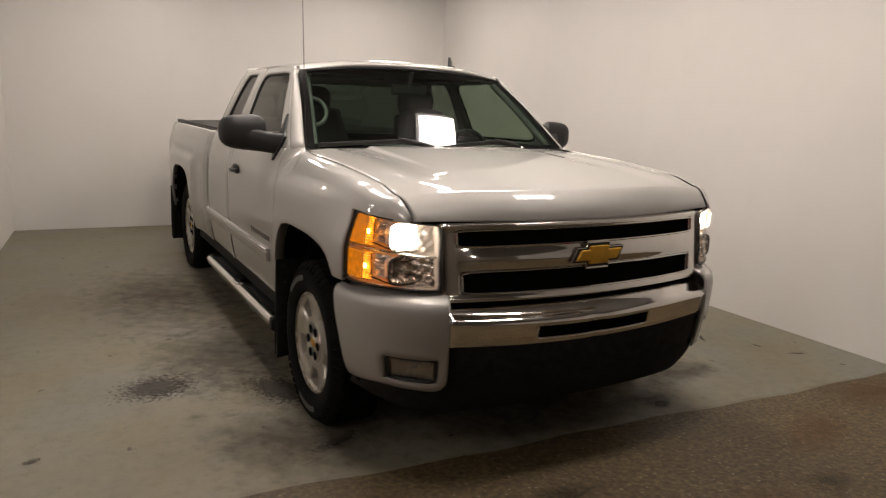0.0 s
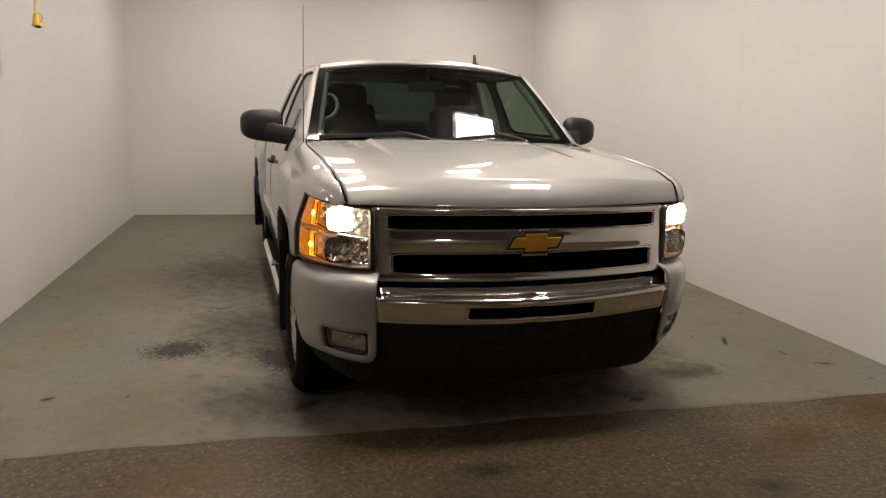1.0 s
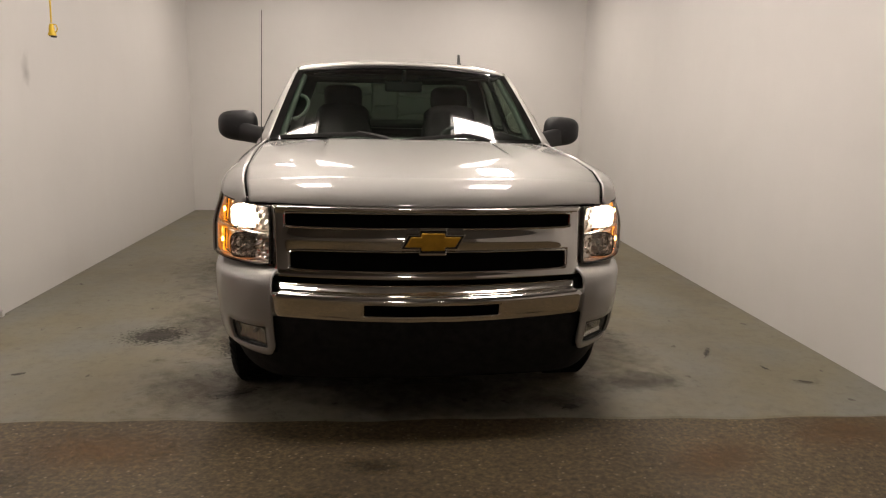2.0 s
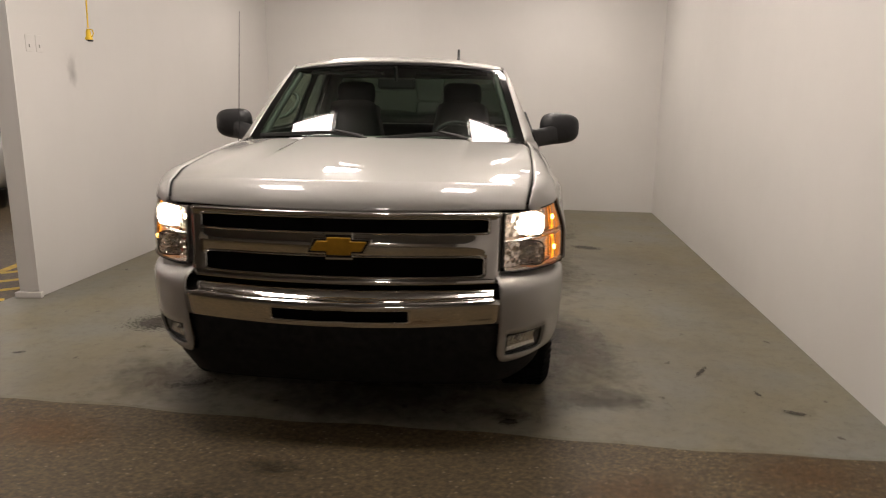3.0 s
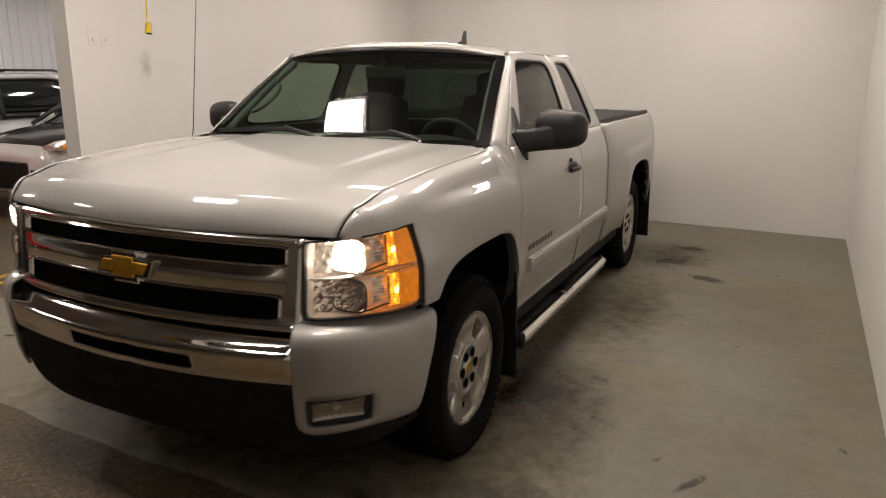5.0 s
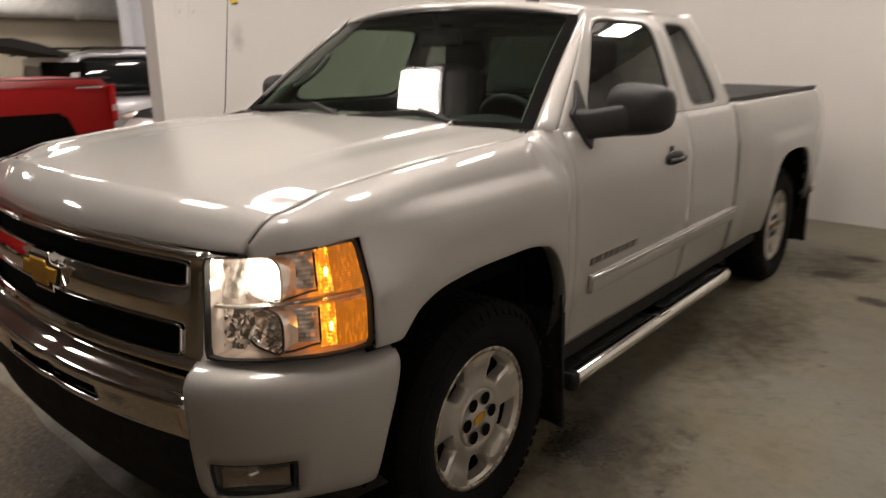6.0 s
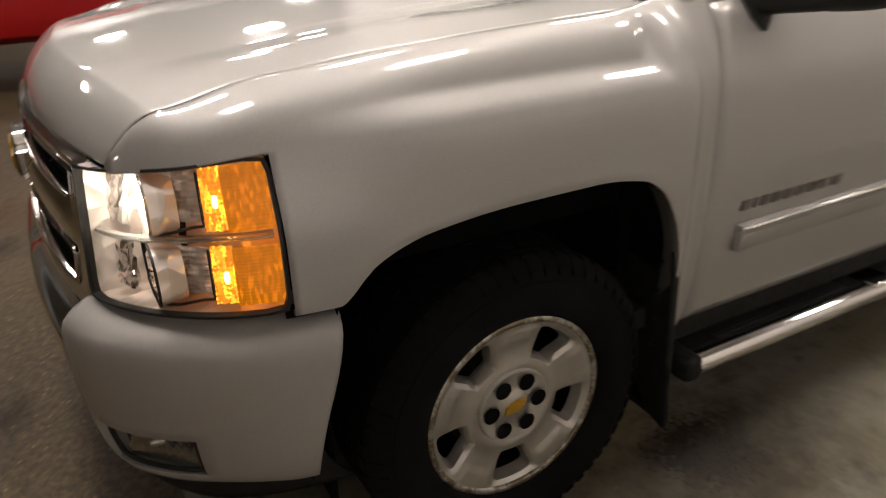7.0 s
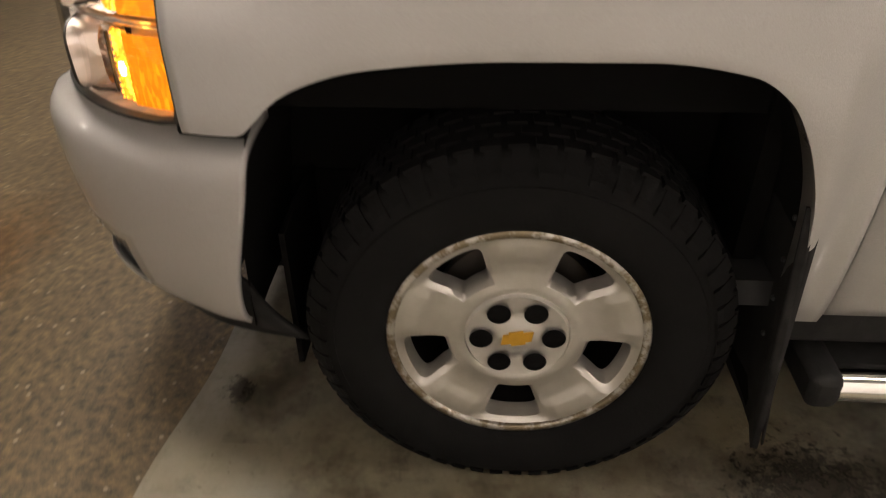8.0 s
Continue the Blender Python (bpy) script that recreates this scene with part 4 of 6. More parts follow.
CLEAR_REFLECTOR = reflector_material("clear_faceted_reflector", 0.96, 0.07, 0.9)
CHROME_SOFT = plain("satin_silver_bar", (0.62, 0.60, 0.57), 0.25, 0.8, 0.05)


def offset_in(pt_fn, t, d):
    """A plan point moved inward by d, square to the plan curve."""
    a, b = Vector(pt_fn(max(0, t - 0.02))), Vector(pt_fn(min(1, t + 0.02)))
    p, w = Vector(pt_fn(t)), (b - a).normalized()
    return p + Vector((-w.y, w.x)) * d


k8 = [i / 7 for i in range(8)]
cap_px = curve_of(k8, [0.728, 0.800, 0.870, 0.930, 0.975, 1.008, 1.033, 1.045])
cap_py = curve_of(k8, [-0.945, -0.915, -0.862, -0.795, -0.720, -0.640, -0.550, -0.458])
cap_in = curve_of([0.418, 0.434, 0.460, 0.53, 0.63, 0.69, 0.74, 0.77, 0.790, 0.805, 0.818, 0.826, 0.83], [0.064, 0.049, 0.036, 0.018, 0.006, 0.001, 0.0, 0.003, 0.011, 0.027, 0.056, 0.086, 0.12])
FOG_T, FOG_Z = (0.068, 0.495), (0.456, 0.562)


def cap_pt(t, z, sgn, extra=0.0):
    low = min(1.0, max(0.0, (0.484 - z) / 0.066))
    t = t + (1 - t) * 0.11 * (1 - math.sqrt(1 - low * low))
    p = offset_in(lambda q: (cap_px(q), cap_py(q)), t, cap_in(z) + extra)
    y = p.y - 0.075 * S(z, 0.82, 0.42) * t ** 5
    return (sgn * p.x, y, z - 0.012 * S(z, 0.57, 0.43) * (1 - t) - 0.018 * S(z, 0.60, 0.43) * S(t, 0.45, 1.0))


ts = [0, 0.02, FOG_T[0]] + linspace(0.105, 0.46, 9) + [FOG_T[1]] + linspace(0.56, 0.96, 12) + [0.985, 1.0]
zs_cap = [0.418, 0.424, 0.434, FOG_Z[0]] + linspace(0.475, 0.545, 4) + [FOG_Z[1]] + linspace(0.59, 0.74, 7) + [0.76, 0.775, 0.79, 0.803, 0.814, 0.822, 0.827, 0.83]
in_fog = lambda t, z: FOG_T[0] < t < FOG_T[1] and FOG_Z[0] < z < FOG_Z[1]
for sgn in (1, -1):
    g = sheet(lambda t, z: cap_pt(t, z, sgn), ts, zs_cap, skip=in_fog)
    cap = part("bumper_end", g, PAINT, truck, "silver painted bumper end with a fog lamp opening", smooth=45, thick=0.012, flip=sgn < 0)
    # recess and fog lamp
    rim_pts = []
    n = 40
    for i in range(n):
        sq, _ = rim_uv(i / n)
        rim_pts.append((FOG_T[0] + (FOG_T[1] - FOG_T[0]) * (sq[0] + 1) / 2, FOG_Z[0] + (FOG_Z[1] - FOG_Z[0]) * (sq[1] + 1) / 2))
    vs, fs = [], []
    for d, shrink in ((0.0, 1.0), (0.030, 0.96), (0.062, 0.95)):
        for t, z in rim_pts:
            tc, zc = (FOG_T[0] + FOG_T[1]) / 2, (FOG_Z[0] + FOG_Z[1]) / 2
            vs.append(cap_pt(tc + (t - tc) * shrink, zc + (z - zc) * shrink, sgn, d))
    for j in range(2):
        for i in range(n):
            q = (j * n + i, j * n + (i + 1) % n, (j + 1) * n + (i + 1) % n, (j + 1) * n + i)
            fs.append(q if sgn > 0 else tuple(reversed(q)))
    fs.append(tuple(range(2 * n, 3 * n)))
    part("fog_recess", (vs, fs), PAINT, cap, "silver fog lamp recess", smooth=40)
    part("fog_surround", sheet(lambda t, z: cap_pt(t, z, sgn, 0.054), linspace(0.078, 0.485, 12), linspace(0.461, 0.558, 5)), BLACK, cap, "thin black fog lamp surround", thick=0.004, flip=sgn < 0)
    fog = sheet(lambda t, z: cap_pt(t, z, sgn, 0.016 + 0.010 * abs((z - 0.511) / 0.05) ** 2), linspace(0.098, 0.465, 9), linspace(0.471, 0.549, 7))
    fog_lens = part("fog_lens", fog, CLEAR, cap, "clear fog lamp lens", flip=sgn < 0)
    fog_lens.visible_shadow = False
    def fog_pt(p, q):
        """Dished reflector cut into upright flutes."""
        r = min(1.0, (p * p * 0.55 + q * q * 0.45))
        return cap_pt(0.281 + 0.176 * p, 0.510 + 0.037 * q, sgn, 0.022 + 0.026 * (1 - r) + 0.0007 * math.cos(p * 26))
    part("fog_reflector", sheet(fog_pt, linspace(-1, 1, 34), linspace(-1, 1, 7)), FOG_CHROME, cap, "chrome fog lamp reflector", smooth=20, flip=sgn < 0)
    fc = fog_pt(0, 0)
    part("fog_bulb", spin([(-0.024, 0.0), (-0.022, 0.007), (-0.014, 0.010), (0.010, 0.011)], 14, "y", fc), CHROME_SOFT, cap, "small bulb cap")
    loop = [rim_uv(i / 48, 8)[1] for i in range(49)]
    part("fog_bezel", tube([cap_pt(0.281 + 0.200 * p, 0.510 + 0.047 * q, sgn, 0.014) for p, q in loop], 0.0055, 8, cap=False), BLACK, cap, "thin black fog lamp bezel")
    lipg = tube([cap_pt(t, FOG_Z[0] + 0.002, sgn, 0.002) for t in linspace(FOG_T[0], FOG_T[1], 12)], 0.0035, 8)
    part("fog_lip", lipg, PAINT, cap)


def bump_lift(x):
    return 0.028 * (x / 0.725) ** 2


def bump_pt(x, s):
    z0, inw = bump_z(s), bump_in(s)
    return (x, -0.998 + 0.052 * (x / 0.725) ** 2 + inw + 0.006 * S(abs(x), 0.06, 0.0), z0 + bump_lift(x) * (1 - 0.7 * S(s, 0.75, 1.0)))


bump_z = curve_of([0, 0.1, 0.2, 0.5, 0.62, 0.72, 0.8, 0.88, 1.0], [0.582, 0.586, 0.60, 0.655, 0.685, 0.699, 0.710, 0.727, 0.764])
bump_in = curve_of([0, 0.1, 0.2, 0.5, 0.62, 0.72, 0.8, 0.88, 1.0], [0.05, 0.022, 0.014, 0.004, 0.001, 0.006, 0.021, 0.047, 0.074])
SLOT = (0.312, 0.30, 0.56)
bx = linspace(-0.724, -0.33, 12) + [-0.312] + linspace(-0.29, 0.29, 17) + [0.312] + linspace(0.33, 0.724, 12)
bs = [0, 0.05, 0.1, 0.15, 0.2, 0.25, 0.30, 0.36, 0.43, 0.5, 0.56, 0.60, 0.64, 0.68, 0.72, 0.76, 0.8, 0.84, 0.88, 0.94, 1.0]
chrome_bumper = part("front_bumper", sheet(bump_pt, bx, bs, skip=lambda x, s: abs(x) < SLOT[0] and SLOT[1] < s < SLOT[2]), CHROME, truck, "polished chrome front bumper with a centre slot", smooth=50, thick=0.014)
part("slot_mesh", sheet(lambda x, s: tuple(Vector(bump_pt(x, s)) + Vector((0, 0.03, 0))), linspace(-0.34, 0.34, 18), linspace(0.24, 0.62, 5)), DARK, chrome_bumper, "black mesh behind the slot")
slot_edge = [bump_pt(x, 0.30) for x in linspace(-0.305, 0.305, 15)]
part("slot_trim", tube([tuple(Vector(p) + Vector((0, -0.002, 0))) for p in slot_edge], 0.0022, 6), CHROME_SOFT, chrome_bumper)

part("filler_panel", sheet(lambda x, z: (x, -0.900 + 0.056 * (x / 0.725) ** 2, z), linspace(-0.715, 0.715, 25), linspace(0.715, 0.80, 4)), DARK, chrome_bumper, "dark filler between bumper and grille", thick=0.006)

# black lower valance
val_x = curve_of([0, 0.2, 0.4, 0.58, 0.72, 0.84, 0.93, 1.0], [0.0, 0.25, 0.50, 0.715, 0.84, 0.93, 0.975, 0.995])
val_y = curve_of([0, 0.2, 0.4, 0.58, 0.72, 0.84, 0.93, 1.0], [-0.975, -0.970, -0.955, -0.920, -0.845, -0.735, -0.63, -0.545])


def val_pt(t, v):
    a = abs(t)
    z = 0.612 - 0.33 * v
    back = 0.012 + 0.012 * S(v, 0.35, 0.45) + 0.10 * v ** 3
    taper = 1 - 0.06 * v
    zlow = 0.05 * S(a, 0.6, 1.0) * v
    tuck = S(a, 0.575, 0.64) * S(a, 0.97, 0.89) * S(z, 0.423, 0.463)  # stands well behind the painted bumper ends
    taper -= 0.09 * tuck
    return (math.copysign(val_x(a), t) * taper if t else 0.0, val_y(a) + back + 0.085 * tuck, z + zlow)


val = part("valance", sheet(val_pt, linspace(-1, 1, 45), linspace(0, 1, 15)), MATT_PLASTIC, truck, "black plastic lower valance and air dam", smooth=40, thick=0.012)
for sgn in (1, -1):
    part("tow_hook_cover", box(min(sgn * 0.33, sgn * 0.47), max(sgn * 0.33, sgn * 0.47), -0.935, -0.905, 0.505, 0.55), MATT_PLASTIC, val, bevel=0.006)

# grille
def grille_y(x, z):
    return -0.915 + 0.078 * (x / 0.729) ** 2 - 0.040 * (1.117 - z) / 0.334


def grille_pt(x, z):
    lift = 0.006 * (1 - (x / 0.73) ** 2) * S(z, 1.0, 0.78) * -1
    wide = 1 - 0.008 * S(z, 1.1, 0.8)
    bow = -0.014 * math.exp(-((z - 0.965) / 0.042) ** 2) * S(abs(x), 0.69, 0.60)
    rim = -0.006 * math.exp(-((z - 1.10) / 0.012) ** 2) - 0.006 * math.exp(-((z - 0.80) / 0.014) ** 2)
    edge = 0.020 * S(abs(x), 0.712, 0.73) + 0.03 * S(z, 1.108, 1.118) + 0.02 * S(z, 0.79, 0.782)
    return (x * wide, grille_y(x, z) + bow + rim + edge, z + lift)


GU, GL = (0.665, 1.018, 1.083), (0.648, 0.826, 0.914)
gx = linspace(-0.73, -0.675, 6) + [-0.665, -0.648] + linspace(-0.6, 0.6, 31) + [0.648, 0.665] + linspace(0.675, 0.73, 6)
gz = [0.782, 0.786, 0.792, 0.80, 0.81, 0.818, GL[1]] + linspace(0.84, 0.90, 4) + [GL[2]] + linspace(0.922, 1.01, 12) + [GU[1]] + linspace(1.03, 1.07, 3) + [GU[2], 1.09, 1.098, 1.106, 1.112, 1.118]


def in_grille(x, z):
    return (abs(x) < GU[0] and GU[1] < z < GU[2]) or (abs(x) < GL[0] and GL[1] < z < GL[2])


grille = part("grille", sheet(grille_pt, gx, gz, skip=in_grille), CHROME, truck, "chrome grille surround with two black openings", smooth=50, thick=0.03)
for zlo, zhi, w in ((GU[1], GU[2], GU[0]), (GL[1], GL[2], GL[0])):
    part("grille_mesh", sheet(lambda x, z: (x, grille_y(x, z) + 0.034 + 0.002 * math.sin(x * 420), z), linspace(-w - 0.02, w + 0.02, 60), linspace(zlo - 0.015, zhi + 0.015, 6)), DARK, grille, "black grille mesh")
    # thin bright edge round each opening
    n = 80
    pts = []
    for i in range(n + 1):
        _, rd = rim_uv((i % n) / n, 14)
        x, z = rd[0] * (w + 0.001), (zlo + zhi) / 2 + rd[1] * ((zhi - zlo) / 2 + 0.001)
        p = grille_pt(x, z)
        pts.append((p[0], p[1] - 0.003, p[2]))
    part("opening_trim", tube(pts, 0.0042, 6, cap=False), CHROME, grille, "bright chrome opening edge")
emb = [(dx * 0.138, 0.963 + dz * 0.112 * (0.82 if abs(dz) < 0.4 else 0.92)) for dx, dz in BOWTIE]
emb_y = grille_pt(0, 0.963)[1]
big = [(p[0] * 1.08, 0.963 + (p[1] - 0.963) * (1.25 if abs(p[1] - 0.963) < 0.04 else 1.36)) for p in emb]
part("emblem_rim", fixed(prism(big, emb_y - 0.012, emb_y + 0.02, "y")), CHROME, grille, "chrome rim of the front emblem", smooth=0, bevel=0.004)
part("emblem_backing", fixed(prism([(p[0] * 1.02, 0.963 + (p[1] - 0.963) * 1.10) for p in emb], emb_y - 0.017, emb_y - 0.008, "y")), BLACK, grille, "dark emblem backing", smooth=0)
part("emblem", fixed(prism([(p[0] * 0.93, 0.963 + (p[1] - 0.963) * 0.86) for p in emb], emb_y - 0.024, emb_y - 0.012, "y")), GOLD, grille, "gold cross-shaped front emblem", smooth=0, bevel=0.005)

# headlamps
lamp_u = curve_of([0, 0.12, 0.3, 0.5, 0.7, 0.85, 1.0], [-0.850, -0.836, -0.800, -0.745, -0.672, -0.610, -0.549])
lamp_w = curve_of([0, 0.12, 0.3, 0.5, 0.7, 0.85, 1.0], [0.731, 0.775, 0.838, 0.902, 0.957, 0.984, 1.000])


def lamp_pt(u, v, sgn, inn=0.0):
    y = lamp_u(u) - 0.022 * (1 - v) * (1 - u)
    x = lamp_w(u) + 0.024 * u * (1 - v)
    z = (0.834 + 0.010 * u) * (1 - v) + (1.112 + 0.028 * S(u, 0, 1.0)) * v
    x += (body_x(-0.549, z) - 0.005 - 1.0 - 0.024 * (1 - v)) * S(u, 0.55, 1.0)
    n = Vector((-S(u, 0.1, 0.95) * 0.9 - 0.05, 1 - 0.75 * S(u, 0.3, 1.0))).normalized()
    return (sgn * (x + n.x * inn), y + n.y * inn, z)




def lit_amber(name, color, low, high):
    """Amber plastic lit from behind, bright in its prisms."""
    m, nt, b = nodes_of(name)
    setp(b, Base_Color=tuple(c * 0.4 for c in color), Emission_Color=color, Roughness=0.25, Specular_IOR_Level=0.15)
    tc = nt.nodes.new("ShaderNodeTexCoord")
    vo = nt.nodes.new("ShaderNodeTexVoronoi")
    vo.inputs["Scale"].default_value = 170
    mp = nt.nodes.new("ShaderNodeMapping")
    mp.inputs["Scale"].default_value = (1.0, 1.0, 0.30)
    nt.links.new(tc.outputs["Object"], mp.inputs["Vector"])
    nt.links.new(mp.outputs["Vector"], vo.inputs["Vector"])
    sp = nt.nodes.new("ShaderNodeSeparateColor")
    nt.links.new(vo.outputs["Color"], sp.inputs[0])
    pw = nt.nodes.new("ShaderNodeMath")
    pw.operation, pw.inputs[1].default_value = "POWER", 2.5
    nt.links.new(sp.outputs[0], pw.inputs[0])
    ma = nt.nodes.new("ShaderNodeMath")
    ma.operation, ma.inputs[1].default_value, ma.inputs[2].default_value = "MULTIPLY_ADD", high - low, low
    nt.links.new(pw.outputs[0], ma.inputs[0])
    nt.links.new(ma.outputs[0], b.inputs["Emission Strength"])
    return m


AMBER = lit_amber("lit_amber_plastic", (1.0, 0.33, 0.022), 0.62, 3.4)
AMBER_SIDE = lit_amber("amber_side_marker", (1.0, 0.29, 0.006), 0.34, 0.80)
AMBER_BULB = glow("amber_bulb", (1.0, 0.50, 0.08), 30.0)
BEAM = glow("lit_headlamp_lens", (1.0, 0.90, 0.76), 7.0)
BULB = glow("headlamp_bulb", (1.0, 0.88, 0.72), 300.0)


def headlamp(sgn):
    house = sheet(lambda u, v: lamp_pt(u, v, sgn, 0.105), linspace(-0.0, 1, 14), linspace(0, 1, 9))
    body = part("headlamp", house, REFLECTOR, truck, "headlamp unit, low beam and amber lamps lit", smooth=60, flip=sgn < 0)
    # side walls of the housing
    n = 60
    vs, fs = [], []
    for d in (0.006, 0.11):
        for i in range(n):
            sq, _ = rim_uv(i / n)
            vs.append(lamp_pt((sq[0] * 0.965 + 1) / 2, (sq[1] * 0.965 + 1) / 2, sgn, d))
    for i in range(n):
        q = (i, (i + 1) % n, n + (i + 1) % n, n + i)
        fs.append(q if sgn > 0 else tuple(reversed(q)))
    part("lamp_housing", (vs, fs), REFLECTOR, body, "bright inner housing")
    lens = part("lens", sheet(lambda u, v: lamp_pt(u, v, sgn, 0.0), linspace(0.006, 0.994, 22), linspace(0.006, 0.994, 10)), CLEAR, body, "clear curved outer lens", smooth=60, flip=sgn < 0)
    lens.visible_shadow = False
    rimv, rimf = [], []
    for k, (inn, du, dv) in enumerate(((-0.003, 0.0, 0.0), (-0.004, 0.016, 0.018), (0.012, 0.020, 0.022))):
        for i in range(n):
            sq, rd = rim_uv(i / n, 22)
            uu, vv = (rd[0] * (1 - 2 * du) + 1) / 2, (rd[1] * (1 - 2 * dv * (1.2)) + 1) / 2
            rimv.append(lamp_pt(uu, vv, sgn, inn))
    for k in range(2):
        for i in range(n):
            q = (k * n + i, k * n + (i + 1) % n, (k + 1) * n + (i + 1) % n, (k + 1) * n + i)
            rimf.append(q if sgn < 0 else tuple(reversed(q)))
    part("lamp_gasket", (rimv, rimf), BLACK, body, "dark gasket round the lens", smooth=40)
    # divider bar
    bar = sheet(lambda u, w: lamp_pt(u, 0.505 + 0.028 * w, sgn, 0.016 + 0.012 * w * w), linspace(0.03, 0.96, 20), linspace(-1, 1, 5))
    part("divider_bar", bar, CHROME_SOFT, body, "silver bar between the two chambers", thick=0.012, flip=sgn < 0)
    for v0, lit in ((0.755, True), (0.265, False)):
        c = lamp_pt(0.34, v0, sgn, 0.040)

        def bowl_pt(a, r, grow=0.0, back=0.0):
            """Rounded-square dish that faces forward, deepest at its middle."""
            ca, sa = math.cos(a), math.sin(a)
            k = r * (abs(ca) ** 4 + abs(sa) ** 4) ** -0.25
            return (c[0] + (0.072 + grow) * ca * k, c[1] + 0.058 * (1 - r * r) + back, c[2] + (0.057 + grow) * sa * k)

        ring = linspace(0, 2 * math.pi, 33 if lit else 19)
        part("bowl", sheet(bowl_pt, ring, [0.0, 0.22, 0.45, 0.7, 0.88, 1.0]), REFLECTOR if lit else CLEAR_REFLECTOR, body, "faceted chrome reflector bowl", smooth=60 if lit else 0, flip=True)
        part("bowl_wall", sheet(lambda a, d: bowl_pt(a, 1.0, 0.0025 - 0.006 * d, 0.050 * d), linspace(0, 2 * math.pi, 41), [0.0, 0.3, 1.0]), REFLECTOR, body, "bright outside of the bowl", smooth=60)
        part("bowl_ring", tube([bowl_pt(a, 1.0, 0.0015, -0.002) for a in linspace(0, 2 * math.pi, 41)], 0.0030, 6, cap=False), CHROME_SOFT if lit else BLACK, body, "thin ring round the bowl")
        if lit:
            part("beam_lens", spin([(-0.010, 0.0), (-0.008, 0.014), (-0.001, 0.026), (0.010, 0.033), (0.024, 0.035), (0.040, 0.030)], 24, "y", c), BEAM, body, "glowing white low-beam lens", smooth=60)
            part("headlamp_bulb", spin([(-0.010, 0.0), (-0.008, 0.007), (0.0, 0.010), (0.008, 0.007), (0.010, 0.0)], 14, "z", (c[0], c[1] - 0.018, c[2])), BULB, body, "white-hot bulb")
        else:
            part("bulb_shield", spin([(0.004, 0.0), (0.006, 0.010), (0.014, 0.018), (0.028, 0.021), (0.056, 0.022)], 20, "y", c), CHROME_SOFT, body, "chrome bulb shield")
        part("inner_reflector", sheet(lambda u, v: lamp_pt(u, v0 + v, sgn, 0.052 - 0.16 * (u - 0.1) ** 2 + 0.005 * math.sin(u * 60 + v * 16) * math.sin(v * 34 + 1)), linspace(0.025, 0.21, 9), linspace(-0.2, 0.2, 9)), REFLECTOR if lit else CLEAR_REFLECTOR, body, "pressed facets beside the bowl", smooth=0, flip=sgn < 0)
        part("side_reflector", sheet(lambda u, v: lamp_pt(u, v0 + v, sgn, 0.030 + 0.0030 * math.sin(u * 60 + 9 * v0) * math.sin(v * 34 + 1.3) + 0.0012 * math.sin(v * 150) + 0.05 * (0.68 - u)), linspace(0.475, 0.683, 9), linspace(-0.14, 0.19, 28)), REFLECTOR, body, "faceted silver side reflector", smooth=0, flip=sgn < 0)
        part("chamber_edge", tube([lamp_pt(u, v0 - 0.195 + 0.05 * S(u, 0.5, 0.68), sgn, 0.012) for u in linspace(0.44, 0.69, 6)] + [lamp_pt(0.69, v0 + q, sgn, 0.012) for q in linspace(-0.1, 0.19, 5)], 0.003, 6), BLACK, body, "dark chamber edge")
        # amber lamp: ribbed part and flat side marker
        part("turn_signal", sheet(lambda u, v: lamp_pt(u, v0 + v, sgn, 0.020 + 0.0026 * math.sin(v * 170) + 0.0024 * math.sin(u * 190)), linspace(0.690, 0.785, 14), linspace(-0.19, 0.20, 40)), AMBER, body, "lit ribbed amber turn signal", smooth=20, flip=sgn < 0)
        part("side_marker", sheet(lambda u, v: lamp_pt(u, v0 + v, sgn, 0.010 + 0.0006 * math.sin(v * 260)), linspace(0.785, 0.978, 8), linspace(-0.195, 0.20, 40)), AMBER_SIDE, body, "flat amber side marker", smooth=20, flip=sgn < 0)
        cb = lamp_pt(0.752, v0 + 0.0, sgn, 0.010)
        part("amber_bulb", spin([(-0.012, 0.0), (-0.010, 0.004), (0, 0.0055), (0.010, 0.004), (0.012, 0.0)], 12, "z", cb), AMBER_BULB, body, "bright amber bulb")
    return body


for sgn in (1, -1):
    headlamp(sgn)

